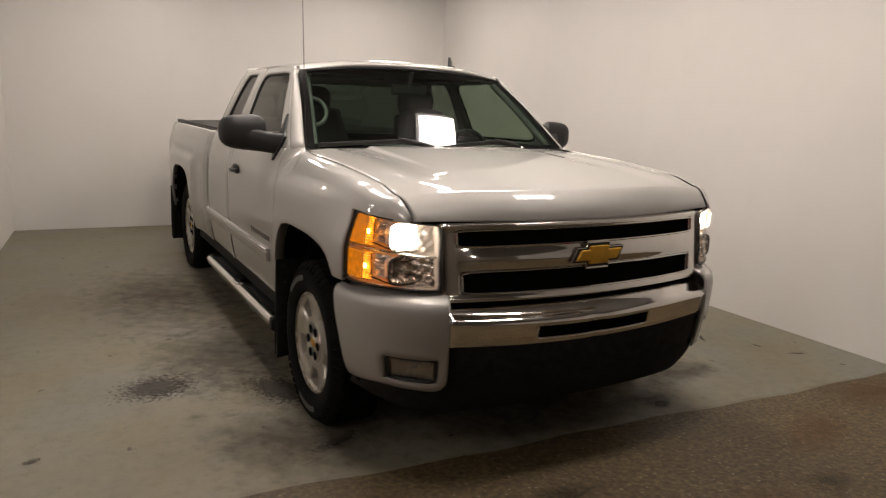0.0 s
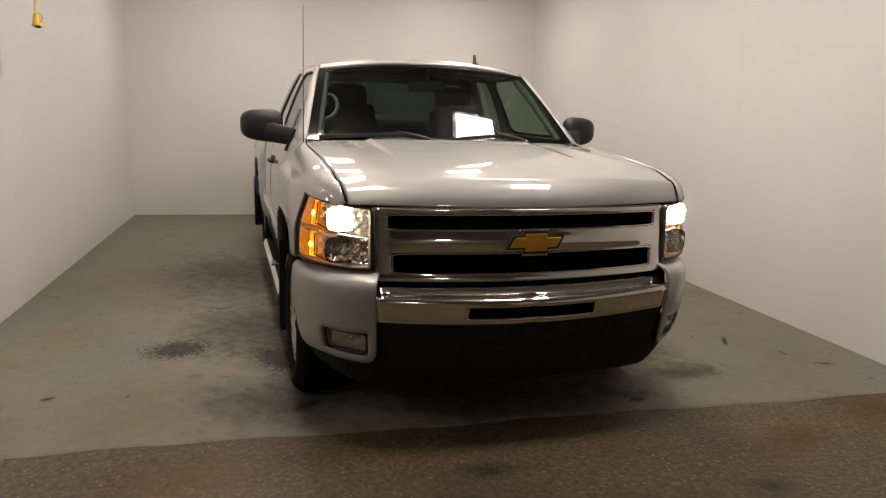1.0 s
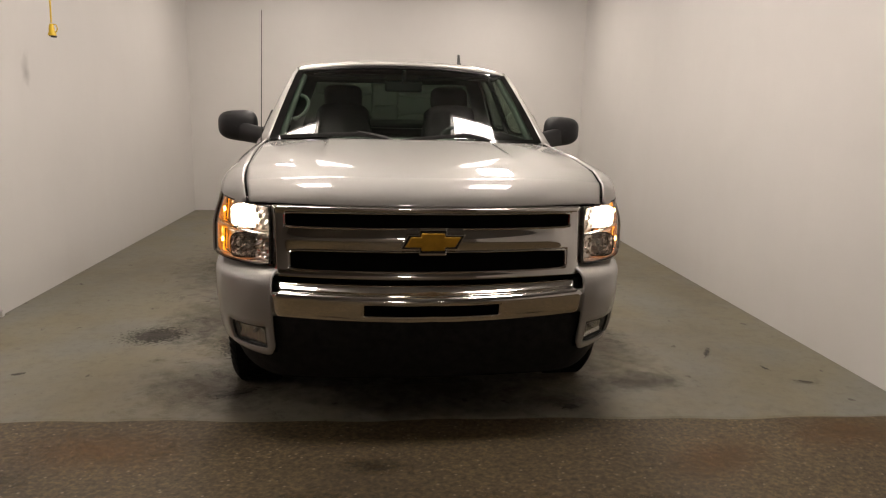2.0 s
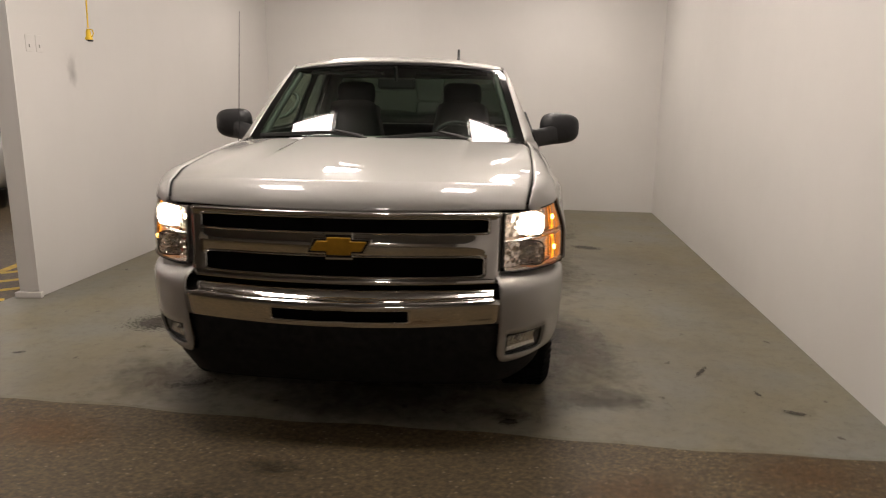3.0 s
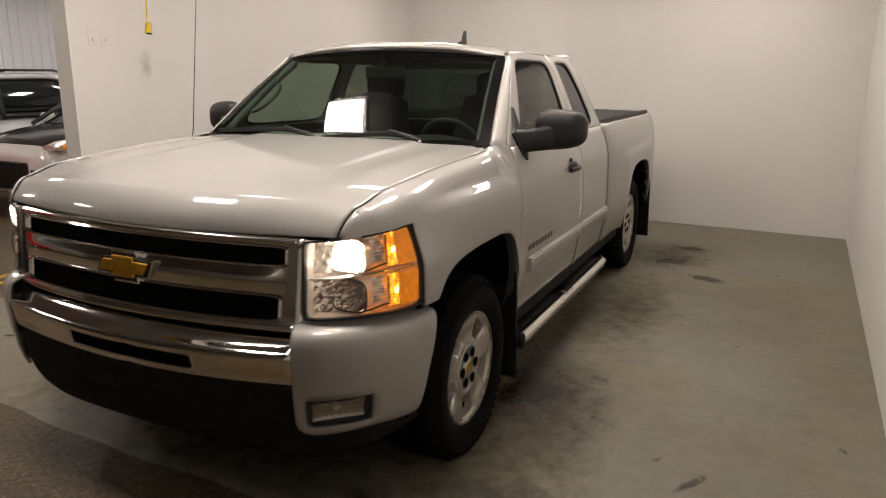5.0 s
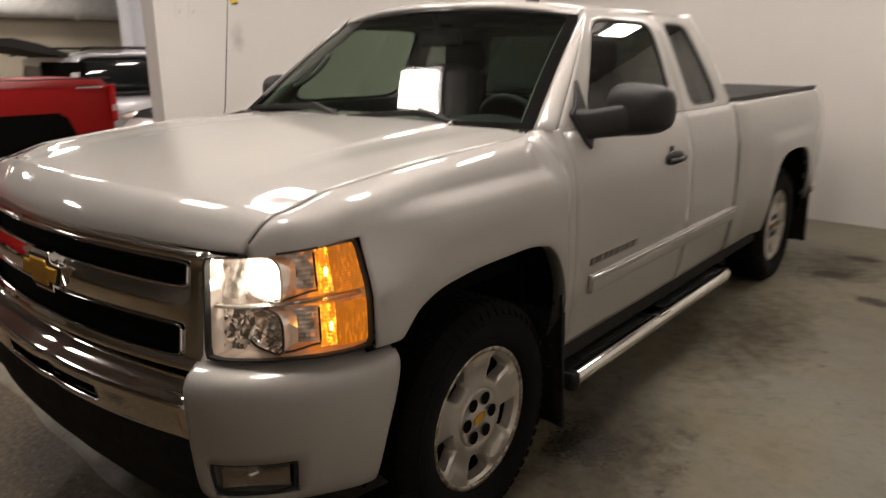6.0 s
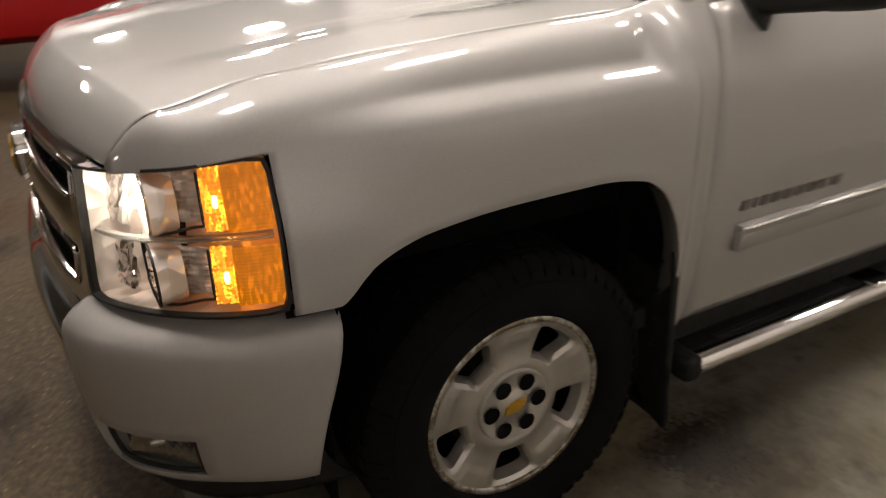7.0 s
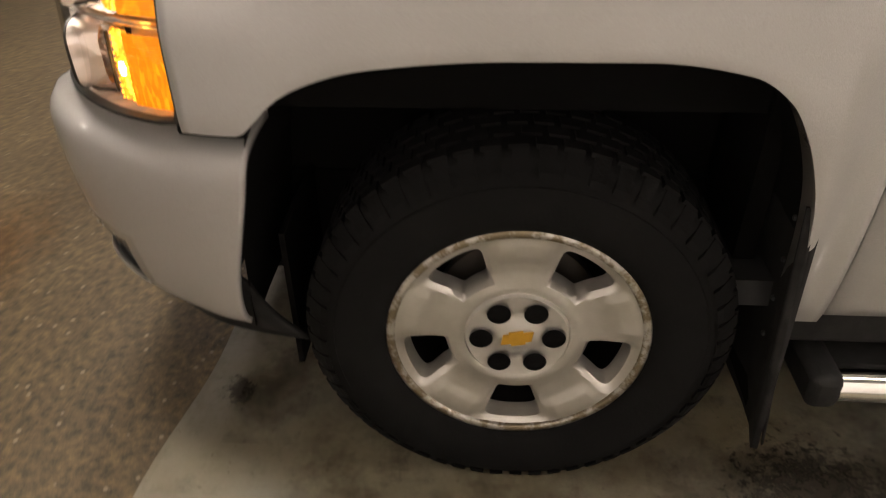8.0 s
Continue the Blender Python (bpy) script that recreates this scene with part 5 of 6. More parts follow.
# ---- mirrors, steps, trim, cabin ----
def mirror(sgn):
    """Door mirror: rounded housing on a thick arm."""
    cx, cy, cz = 1.108, 0.875, 1.387
    prof_z = 0.101
    def pt(u, v):
        a = 2 * math.pi * u
        th = math.pi * v
        sx = math.copysign(abs(math.cos(a)) ** 0.62, math.cos(a))
        sz = math.copysign(abs(math.sin(a)) ** 0.62, math.sin(a))
        r = math.sin(th) ** 0.55
        x = cx + 0.132 * sx * r
        z = cz + (prof_z - 0.012 * sx) * sz * r + 0.004 * sx
        y = cy - 0.075 * math.cos(th) * (1.0 if v < 0.5 else 0.55) + 0.02 * sx * r
        return (sgn * x, y, z)
    us_, vs_ = linspace(0, 1, 41), [0.0, 0.01] + linspace(0.04, 0.96, 17) + [0.99, 1.0]
    m = part("door_mirror", sheet(pt, us_, vs_), MIRROR_BLACK, truck, "black textured door mirror", smooth=60, flip=sgn > 0)
    rows = [((0.905, 0.71, 1.330), (0.055, 0.062)), ((0.95, 0.745, 1.330), (0.056, 0.058)), ((1.00, 0.79, 1.338), (0.058, 0.060)), ((1.06, 0.835, 1.350), (0.06, 0.066)), ((1.11, 0.865, 1.362), (0.055, 0.068))]
    vs, fs = [], []
    n = 14
    for (x, y, z), (ry, rz) in rows:
        for k in range(n):
            t = 2 * math.pi * k / n
            c, s_ = math.cos(t), math.sin(t)
            vs.append((sgn * x, y + ry * math.copysign(abs(c) ** 0.7, c), z + rz * math.copysign(abs(s_) ** 0.7, s_)))
    for i in range(len(rows) - 1):
        for k in range(n):
            q = (i * n + k, i * n + (k + 1) % n, (i + 1) * n + (k + 1) % n, (i + 1) * n + k)
            fs.append(q if sgn > 0 else tuple(reversed(q)))
    part("arm", (vs, fs), MIRROR_BLACK, m, smooth=60)
    foot = [(0.655, 1.375), (0.70, 1.40), (0.775, 1.50), (0.79, 1.36), (0.775, 1.285), (0.735, 1.235), (0.70, 1.27)]
    part("mirror_foot", fixed(joined(*[([(sgn * (body_x(y, z) + d), y, z) for d in (-0.01, 0.014) for y, z in foot], [tuple(range(7)), tuple(reversed(range(7, 14)))] + [(i, i + 7, (i + 1) % 7 + 7, (i + 1) % 7) for i in range(7)])])), MIRROR_BLACK, m, smooth=0, bevel=0.004)
    part("mirror_glass", sheet(lambda u, v: (sgn * (cx + 0.118 * u), cy + 0.036 + 0.02 * u, cz + 0.078 * v), linspace(-0.9, 0.9, 5), linspace(-0.9, 0.9, 5)), plain("mirror_silver", (0.9, 0.9, 0.9), 0.02, 1.0, 0.0), m, "mirror glass", thick=0.004, flip=sgn < 0)


def side_step(sgn):
    st = part("side_step", tube([(sgn * 1.006, y, 0.312) for y in linspace(0.612, 2.38, 12)] + [(sgn * 1.000, 2.46, 0.312), (sgn * 0.97, 2.505, 0.316), (sgn * 0.90, 2.52, 0.325)], 0.034, 14), CHROME, truck, "polished side step bar with black treads")
    part("step_board", box(min(sgn * 0.845, sgn * 0.985), max(sgn * 0.845, sgn * 0.985), 0.612, 2.46, 0.318, 0.343), MATT_PLASTIC, st, "black ribbed step board", bevel=0.008)
    for y0, y1 in ((0.74, 1.36), (1.70, 2.34)):
        for k in range(7):
            x = sgn * (0.875 + 0.016 * k)
            part("tread_rib", box(x - 0.004, x + 0.004, y0, y1, 0.342, 0.348), BLACK, st)
    for y0 in (1.50,):
        part("step_pad", box(min(sgn * 0.93, sgn * 1.03), max(sgn * 0.93, sgn * 1.03), y0 - 0.06, y0 + 0.06, 0.335, 0.352), CHROME, st, "bright step clamp", bevel=0.006)
    part("end_cap", box(min(sgn * 0.85, sgn * 1.042), max(sgn * 0.85, sgn * 1.042), 0.555, 0.618, 0.275, 0.356), MATT_PLASTIC, st, "black end cap", bevel=0.018)
    for y in (0.95, 1.55, 2.2):
        part("step_bracket", box(min(sgn * 0.70, sgn * 0.90), max(sgn * 0.70, sgn * 0.90), y - 0.03, y + 0.03, 0.33, 0.39), BLACK, st)


def mud_flap(sgn, y, x0, x1, z0, z1, lean):
    def pt(u, v):
        x = x0 + (x1 - x0) * u
        return (sgn * x, y + lean * (1 - v) - 0.02 * S(u, 0.8, 1.0) * (1 - v), z0 + (z1 - z0) * v + 0.02 * S(u, 0.9, 0.2) * (1 - v) * -0.5)
    f = part("mud_flap", sheet(pt, linspace(0, 1, 8), linspace(0, 1, 8)), MATT_PLASTIC, truck, "black moulded mud flap", thick=0.014, smooth=40)
    part("flap_side", sheet(lambda u, v: (sgn * (x1 - 0.001 + 0.004 * u), y - 0.018 * (1 - u) * S(v, 0.0, 0.45) + lean * (1 - v), z0 + (z1 - z0) * v), linspace(0, 1, 4), linspace(0.02, 1, 9)), MATT_PLASTIC, f, thick=0.006, smooth=40)
    for k in range(4):
        z = z0 + (z1 - z0) * (0.45 + 0.16 * k)
        part("rivet", spin([(0.0, 0.0), (0.0, 0.006), (-0.004, 0.005), (-0.005, 0.0)], 8, "y", (sgn * (x1 - 0.06 + 0.008 * k), y - 0.016 + lean * (1 - (z - z0) / (z1 - z0)), z)), MIRROR_BLACK, f)


def molding(sgn):
    def prof(y):
        t = S(y, 0.700, 0.712) * S(y, 2.465, 2.455)
        return [(0.652, 0.002), (0.655, 0.018 * t), (0.668, 0.023 * t), (0.705, 0.022 * t), (0.714, 0.010 * t), (0.720, 0.023 * t), (0.731, 0.018 * t), (0.735, 0.002)]
    for y0, y1 in ((0.702, BPOST_Y - 0.006), (BPOST_Y + 0.008, 2.452)):
        ys = [y0, y0 + 0.006, y0 + 0.015] + linspace(y0 + 0.05, y1 - 0.05, 6) + [y1 - 0.015, y1 - 0.006, y1]
        g = sheet(lambda k, y: (sgn * (body_x(y, prof(1.0)[int(k)][0]) + prof(1.0)[int(k)][1] * (1 if y0 + 0.004 < y < y1 - 0.004 else 0.15)), y, prof(1.0)[int(k)][0]), list(range(8)), ys)
        part("body_moulding", g, PAINT, truck, "silver body side moulding with a bright line", smooth=30, flip=sgn > 0)
    part("moulding_line", tube([(sgn * (body_x(y, 0.725) + 0.021), y, 0.7255) for y in linspace(0.712, 2.445, 16)], 0.004, 6), CHROME, truck, "thin bright line on the moulding")


def handle(sgn, y0, y1, z):
    base = part("door_handle", sheet(lambda u, v: (sgn * (body_x(z=z, y=y0) + 0.002 + 0.014 * (1 - u * u) * (1 - v * v) ** 0.5), (y0 + y1) / 2 + (y1 - y0) / 2 * u, z + 0.034 * v * (1 - 0.5 * u * u)), linspace(-1, 1, 15), linspace(-1, 1, 9)), BLACK, truck, "black door handle", flip=sgn < 0, smooth=60)
    part("grip", tube([(sgn * (body_x(y, z) + 0.012 + 0.020 * math.sin(math.pi * (y - y0) / (y1 - y0))), y, z - 0.006) for y in linspace(y0 + 0.01, y1 - 0.01, 9)], 0.013, 10), MIRROR_BLACK, base)
    part("lock", spin([(0.0, 0.0), (0.012, 0.0), (0.012, 0.012), (0.0, 0.014)], 14, "x", (sgn * body_x(y0, z + 0.05), y0 + 0.075, z + 0.047)), BLACK, base)


BADGE_GREY = plain("smoked_chrome", (0.20, 0.19, 0.18), 0.3, 0.8)


def badge(sgn):
    y = 0.708
    widths = [0.040, 0.018, 0.036, 0.042, 0.040, 0.042, 0.044, 0.044, 0.044]
    for w in widths:
        z0 = 0.772
        q = [(y + 0.006, z0 + 0.028), (y, z0), (y + w - 0.006, z0), (y + w, z0 + 0.028)]
        g = ([(sgn * (body_x(p[0], p[1]) + d), p[0], p[1]) for d in (0.0, 0.005) for p in q], [(0, 1, 2, 3), (7, 6, 5, 4), (0, 4, 5, 1), (1, 5, 6, 2), (2, 6, 7, 3), (3, 7, 4, 0)])
        part("badge_bar", fixed(g), BADGE_GREY, truck, "small bright badge bar", smooth=0)
        y += w + 0.010


for sgn in (1, -1):
    mirror(sgn)
    side_step(sgn)
    mud_flap(sgn, 0.462, 0.58, 1.032, 0.15, 0.722, 0.042)
    mud_flap(sgn, WB + 0.545, 0.76, 1.03, 0.16, 0.70, 0.05)
    molding(sgn)
    handle(sgn, 1.425, 1.63, 1.115)
    badge(sgn)

# aerial on the passenger fender, fin on the roof
mast = part("aerial", tube([(-0.905, 0.33, 1.245), (-0.900, 0.36, 1.34), (-0.888, 0.445, 2.085)], [0.0035, 0.0028, 0.0018], 8), plain("aerial_black", (0.02, 0.02, 0.02), 0.4, 0.5), truck, "thin black whip aerial")
part("aerial_base", spin([(0.0, 0.022), (0.012, 0.018), (0.03, 0.008), (0.04, 0.0)], 16, "z", (-0.906, 0.325, 1.228)), BLACK, mast)
fin = [(-0.055, 0.0), (-0.045, 0.022), (0.0, 0.030), (0.030, 0.085), (0.045, 0.088), (0.052, 0.0)]
rz = 1.82
part("roof_fin", fixed(prism([(1.165 + a, rz + b) for a, b in fin], 0.404, 0.420, "x")), BLACK, roof, "small black roof aerial fin", bevel=0.004)
part("fin_base", spin([(0.0, 0.034), (0.012, 0.028), (0.016, 0.0)], 16, "z", (0.412, 1.165, rz - 0.004)), BLACK, roof)

# cowl, wipers
cowl = part("cowl", sheet(lambda u, v: (u * 0.862, 0.50 - 0.055 * u * u + (0.09) * v, 1.318 - 0.012 * S(abs(u), 0.5, 1) + 0.006 * v - 0.02 * math.sin(math.pi * v)), linspace(-1, 1, 25), linspace(0, 1, 6)), BLACK, truck, "black cowl grille under the windscreen", thick=0.01)


def wiper(pivot_u, tip_u, name="wiper"):
    a = ws_pt(pivot_u, 0.015, 0.015)
    tip = ws_pt(tip_u, 0.012, 0.016)
    mid = ws_pt((pivot_u * 0.68 + tip_u * 0.32), 0.085, 0.030)
    knee = ws_pt(pivot_u * 0.85 + tip_u * 0.15, 0.045, 0.03)
    w = part(name, tube([tuple(a), tuple(knee), tuple(mid)], [0.011, 0.011, 0.007], 8), BLACK, truck, "black windscreen wiper")
    b0 = ws_pt(pivot_u + (tip_u - pivot_u) * 0.05, 0.045, 0.014)
    part("blade", tube([tuple(b0), tuple(ws_pt(pivot_u + (tip_u - pivot_u) * 0.36, 0.072, 0.018)), tuple(ws_pt(pivot_u + (tip_u - pivot_u) * 0.7, 0.045, 0.017)), tuple(tip)], 0.0085, 6, flat=1.6), BLACK, w)


wiper(-0.12, -0.92)
wiper(0.60, -0.06)
for u in (-0.12, 0.60):
    part("washer_nozzle", spin([(0.0, 0.012), (0.01, 0.008), (0.012, 0.0)], 10, "z", tuple(ws_pt(u, 0.0, 0.02))), CHROME_SOFT, truck)

# cabin
part("dashboard", sheet(lambda u, v: (u * 0.84, 0.50 + 0.62 * v, 1.285 + 0.035 * math.sin(math.pi * min(1, v * 1.3)) * (1 - 0.3 * abs(u)) - 0.28 * S(v, 0.75, 1.0) + (0.035 * math.exp(-((u - 0.45) / 0.22) ** 2) * S(v, 0.3, 0.7))), linspace(-1, 1, 31), linspace(0, 1, 16)), DASH, truck, "dark dashboard", smooth=50, thick=0.02)


def seat(x, y, name="front_seat"):
    def cushion(u, v):
        return (x + 0.24 * u, y - 0.28 + 0.52 * v, 0.90 + 0.02 * math.sin(math.pi * v) + 0.035 * abs(u) ** 3)
    s_ = part(name, sheet(cushion, linspace(-1, 1, 11), linspace(0, 1, 8)), CLOTH, truck, "dark grey cloth front seat", thick=0.16, smooth=60)
    def back(u, v):
        w = 0.245 - 0.045 * S(v, 0.55, 1.0)
        return (x + w * u, y + 0.22 + 0.20 * v + 0.03 * abs(u) ** 3 * -1, 0.90 + 0.60 * v - 0.02 * abs(u) ** 4)
    part("seat_back", sheet(back, linspace(-1, 1, 11), linspace(0, 1, 12)), CLOTH, s_, thick=0.13, smooth=60, flip=True)
    def head(u, v):
        a = 2 * math.pi * u
        th = math.pi * v
        r = math.sin(th) ** 0.6
        c, s2 = math.cos(a), math.sin(a)
        return (x + 0.15 * math.copysign(abs(c) ** 0.45, c) * r, y + 0.435 - 0.05 * math.cos(th), 1.585 + 0.095 * math.copysign(abs(s2) ** 0.6, s2) * r)
    part("headrest", sheet(head, linspace(0, 1, 25), [0.0, 0.01] + linspace(0.06, 0.94, 11) + [0.99, 1.0]), CLOTH, s_, smooth=60, flip=True)


seat(0.42, 1.30)
seat(-0.42, 1.30)
part("rear_bench", joined(box(-0.80, 0.80, 2.02, 2.30, 0.62, 0.95), box(-0.80, 0.80, 2.28, 2.40, 0.90, 1.32)), CLOTH, truck, "dark rear bench seat", bevel=0.05)
part("console", box(-0.14, 0.14, 0.95, 1.55, 0.60, 1.02), DASH, truck, bevel=0.03)
part("steering_wheel", (lambda g: ([tuple(Matrix.Translation((0.42, 1.02, 1.25)) @ Matrix.Rotation(radians(-62), 4, "X") @ Vector(v)) for v in g[0]], g[1]))(spin([(0.014 * math.sin(t), 0.185 + 0.014 * math.cos(t)) for t in [2 * math.pi * k / 8 for k in range(8)]], 30, "z", (0, 0, 0), closed=True)), DASH, truck, "dark steering wheel")
part("steering_hub", spin([(-0.02, 0.0), (-0.02, 0.07), (0.03, 0.06), (0.12, 0.03)], 18, "y", (0.42, 1.0, 1.24)), DASH, truck)
rv = ws_pt(0.0, 0.90, -0.10)
part("rear_view_mirror", box(-0.13, 0.13, rv.y, rv.y + 0.03, rv.z - 0.055, rv.z + 0.02), MATT_PLASTIC, truck, "dark rear-view mirror", bevel=0.015)
part("mirror_stalk", tube([tuple(ws_pt(0, 0.95, -0.01)), (0, rv.y + 0.01, rv.z)], 0.012, 8), MATT_PLASTIC, truck)
for sgn in (1, -1):
    part("sun_visor", box(min(sgn * 0.12, sgn * 0.62), max(sgn * 0.12, sgn * 0.62), 1.10, 1.24, 1.725, 1.745), TRIM_GREY, truck, bevel=0.006)
    pl = [tuple(ws_pt(sgn * 0.93, v, -0.035)) for v in linspace(0.06, 0.95, 8)]
    part("pillar_trim", tube(pl, 0.022, 8), TRIM_GREY, truck, "pale grey pillar trim", smooth=60)
    part("door_lining", sheet(lambda u, v: (sgn * (side_x(0.5 + 0.83 * v) - 0.05), 0.62 + 1.78 * u, 0.50 + 0.83 * v), linspace(0, 1, 6), linspace(0, 1, 8)), DASH, truck, thick=0.02)
part("headliner", sheet(lambda u, v: (u * 0.70, 1.10 + 1.18 * v, 1.765 + 0.035 * (1 - u * u)), linspace(-1, 1, 9), linspace(0, 1, 5)), TRIM_GREY, truck, "pale grey headliner", thick=0.01)
gh = [tuple(ws_pt(-0.90 + 0.09 * math.sin(math.pi * t) ** 0.5, 0.34 + 0.34 * t, -0.055)) for t in linspace(0, 1, 14)]
part("grab_handle", tube(gh, 0.012, 8), TRIM_GREY, truck, "pale grab handle on the pillar")

# ---- bay fittings and floor marks ----


def on_left_wall(y, out=0.0):
    """A place on the partition's face at that y."""
    t = (y - LW0.y) / (LW1.y - LW0.y)
    p = LW0.lerp(LW1, t)
    return Vector((p.x + 0.997 * out, p.y - 0.076 * out))


def switch_plate(y, z):
    p = on_left_wall(y, 0.0)
    ob = thing("light_switch", "white painted light switch plate on the wall", "light switch", pose(p.x, p.y, z, 0, 0, -4.4), "wall switches")
    part("plate", fixed(box(0.0, 0.004, -0.036, 0.036, -0.062, 0.062)), WALL, ob, bevel=0.002)
    part("toggle", fixed(box(0.003, 0.014, -0.006, 0.006, -0.03, -0.006)), WALL, ob, "small white toggle", bevel=0.002)


switch_plate(1.345, 1.93)
switch_plate(1.455, 1.93)
cord = thing("hanging_cord", "yellow extension cord hanging from the ceiling", "power cord", pose(-2.50, 1.60, 0))
part("cable", tube([(0.02, 0.01, ROOM_TOP), (0.012, 0.004, 2.6), (0.0, 0.0, 2.06)], 0.006, 8), YELLOW_CORD, cord)
part("clip", tube([(0.012, 0.0, 2.05), (0.034, 0.0, 2.045), (0.040, 0.0, 2.02), (0.030, 0.0, 1.998), (0.018, 0.0, 1.995)], 0.005, 6), YELLOW_CORD, cord, "small yellow hook on the socket")
part("socket_face", spin([(1.971, 0.0), (1.971, 0.022), (1.966, 0.022), (1.966, 0.0)], 14, "z"), BLACK, cord, "dark socket face")
part("socket", spin([(2.055, 0.0), (2.053, 0.012), (2.03, 0.019), (1.995, 0.021), (1.985, 0.028), (1.972, 0.028), (1.969, 0.0)], 14, "z"), YELLOW_CORD, cord, "yellow socket end")
part("socket_face", fixed(box(-0.006, 0.028, -0.016, 0.016, 1.958, 1.972)), DASH, cord, "dark socket face", bevel=0.004)


# soft grey mark on the partition
def flat_patch(name, x, y, w, d, turn, material, z, label):
    n = 14
    g = sheet(lambda u, v: (u * w / 2, v * d / 2, 0.0), linspace(-1, 1, n), linspace(-1, 1, n))
    ob = part(name, g, material, smooth=0)
    ob.matrix_world = pose(x, y, z, 0, 0, turn)
    return tagged(ob, label, "floor stain", "floor stains", kind="structure")


SOFT_MARK = patch_material("soft_grey_mark", (0.22, 0.21, 0.20), 0.50, 9.0, 0.6, 0.3)
p = on_left_wall(1.82, 0.003)
mark = part("wall_mark", sheet(lambda u, v: (0.07 * u, 0.15 * v, 0.0), linspace(-1, 1, 6), linspace(-1, 1, 6)), SOFT_MARK, smooth=0)
mark.matrix_world = pose(p.x, p.y, 1.73, 90, 0, 85.6)
tagged(mark, "faint grey mark on the white wall", "wall mark", kind="structure")

# the soft patches under and beside the truck paint its shade on the floor
zi = 0.0012
for x, y, w, d, turn, mat in [(-1.66, 0.66, 0.75, 0.62, 20, STAIN_DARK), (-1.25, 0.95, 1.0, 1.6, 10, STAIN_AND_SHADE), (-1.35, 2.6, 1.3, 2.2, 5, STAIN_AND_SHADE), (-1.15, -0.25, 0.9, 0.9, 0, STAIN_AND_SHADE), 
                              (1.68, 3.45, 0.55, 0.30, -20, STAIN_DARK), (1.30, 3.95, 0.6, 0.35, 25, STAIN_DARK), (1.42, 4.55, 0.5, 0.3, 0, STAIN_DARK), (1.25, 4.2, 0.9, 1.4, 0, STAIN_AND_SHADE), (1.20, 2.4, 0.8, 2.2, 0, STAIN_AND_SHADE), (1.25, 0.3, 0.7, 1.5, 0, STAIN_AND_SHADE), (1.30, -0.35, 0.7, 0.35, 10, STAIN_AND_SHADE),
                              (-2.25, 0.0, 0.14, 0.08, 30, STAIN_DARK), (0.15, -0.35, 1.9, 1.0, 0, STAIN_AND_SHADE), (0.78, -0.58, 0.35, 0.18, 0, STAIN_AND_SHADE), (2.30, -0.42, 0.22, 0.06, -20, STAIN_DARK), (2.18, -0.20, 0.05, 0.16, 10, STAIN_DARK), (1.95, 0.1, 0.4, 0.06, 60, STAIN_DARK), (-0.10, 2.0, 1.9, 4.6, 0, STAIN_AND_SHADE), (0.79, -0.67, 0.18, 0.14, 30, STAIN_DARK), (1.10, 0.80, 0.7, 1.0, 0, STAIN_AND_SHADE), (1.06, 0.66, 0.6, 0.6, 0, STAIN_DARK), (-0.98, -0.36, 0.5, 0.14, 25, STAIN_DARK), (-1.05, 0.35, 0.5, 0.9, 20, STAIN_DARK)]:
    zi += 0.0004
    flat_patch("floor_patch", x, y, w, d, turn, mat, zi, "dark dirt stain on the painted floor" if mat is STAIN_DARK else "faint brown patch of damp and imitated truck shade on the painted floor")
for x, y, w, d, turn in [(-0.27, -1.19, 0.35, 0.2, 0), (-0.6, -1.5, 0.4, 0.25, 30), (0.9, -1.6, 0.3, 0.2, 10), (-1.9, -1.2, 0.4, 0.2, 0)]:
    flat_patch("floor_patch", x, y, w, d, turn, STAIN_AND_SHADE, -0.002, "dark patch on the brown floor")

for x, y, w, d, turn in [(2.1, -1.05, 0.9, 0.5, 5), (1.3, -1.25, 0.8, 0.4, 20), (-1.5, -0.95, 1.1, 0.5, -5), (-2.5, -1.3, 1.0, 0.7, 30), (0.3, -1.7, 1.2, 0.6, 0), (2.0, -2.1, 0.8, 0.7, 0)]:
    flat_patch("floor_patch", x, y, w, d, turn, STAIN_RUST, -0.0024, "rusty brown worn patch on the aggregate floor")

# yellow hatching outside the partition
def stripe(a, b, w=0.075):
    a, b = Vector(a), Vector(b)
    n = Vector((-(b - a).y, (b - a).x)).normalized() * w / 2
    g = ([(*(a + n), 0), (*(a - n), 0), (*(b - n), 0), (*(b + n), 0)], [(0, 1, 2, 3)])
    ob = part("floor_stripe", g, YELLOW_PAINT, smooth=0)
    ob.location.z = -0.0015
    return tagged(ob, "worn yellow painted floor stripe", "floor marking", "yellow hatching", kind="structure")


stripe((-3.66, 0.62), (-3.66, 5.6), 0.09)
for k in range(-2, 10):
    y = 1.43 + 0.375 * k
    stripe((-3.62, y), (-3.08, y + 0.39))


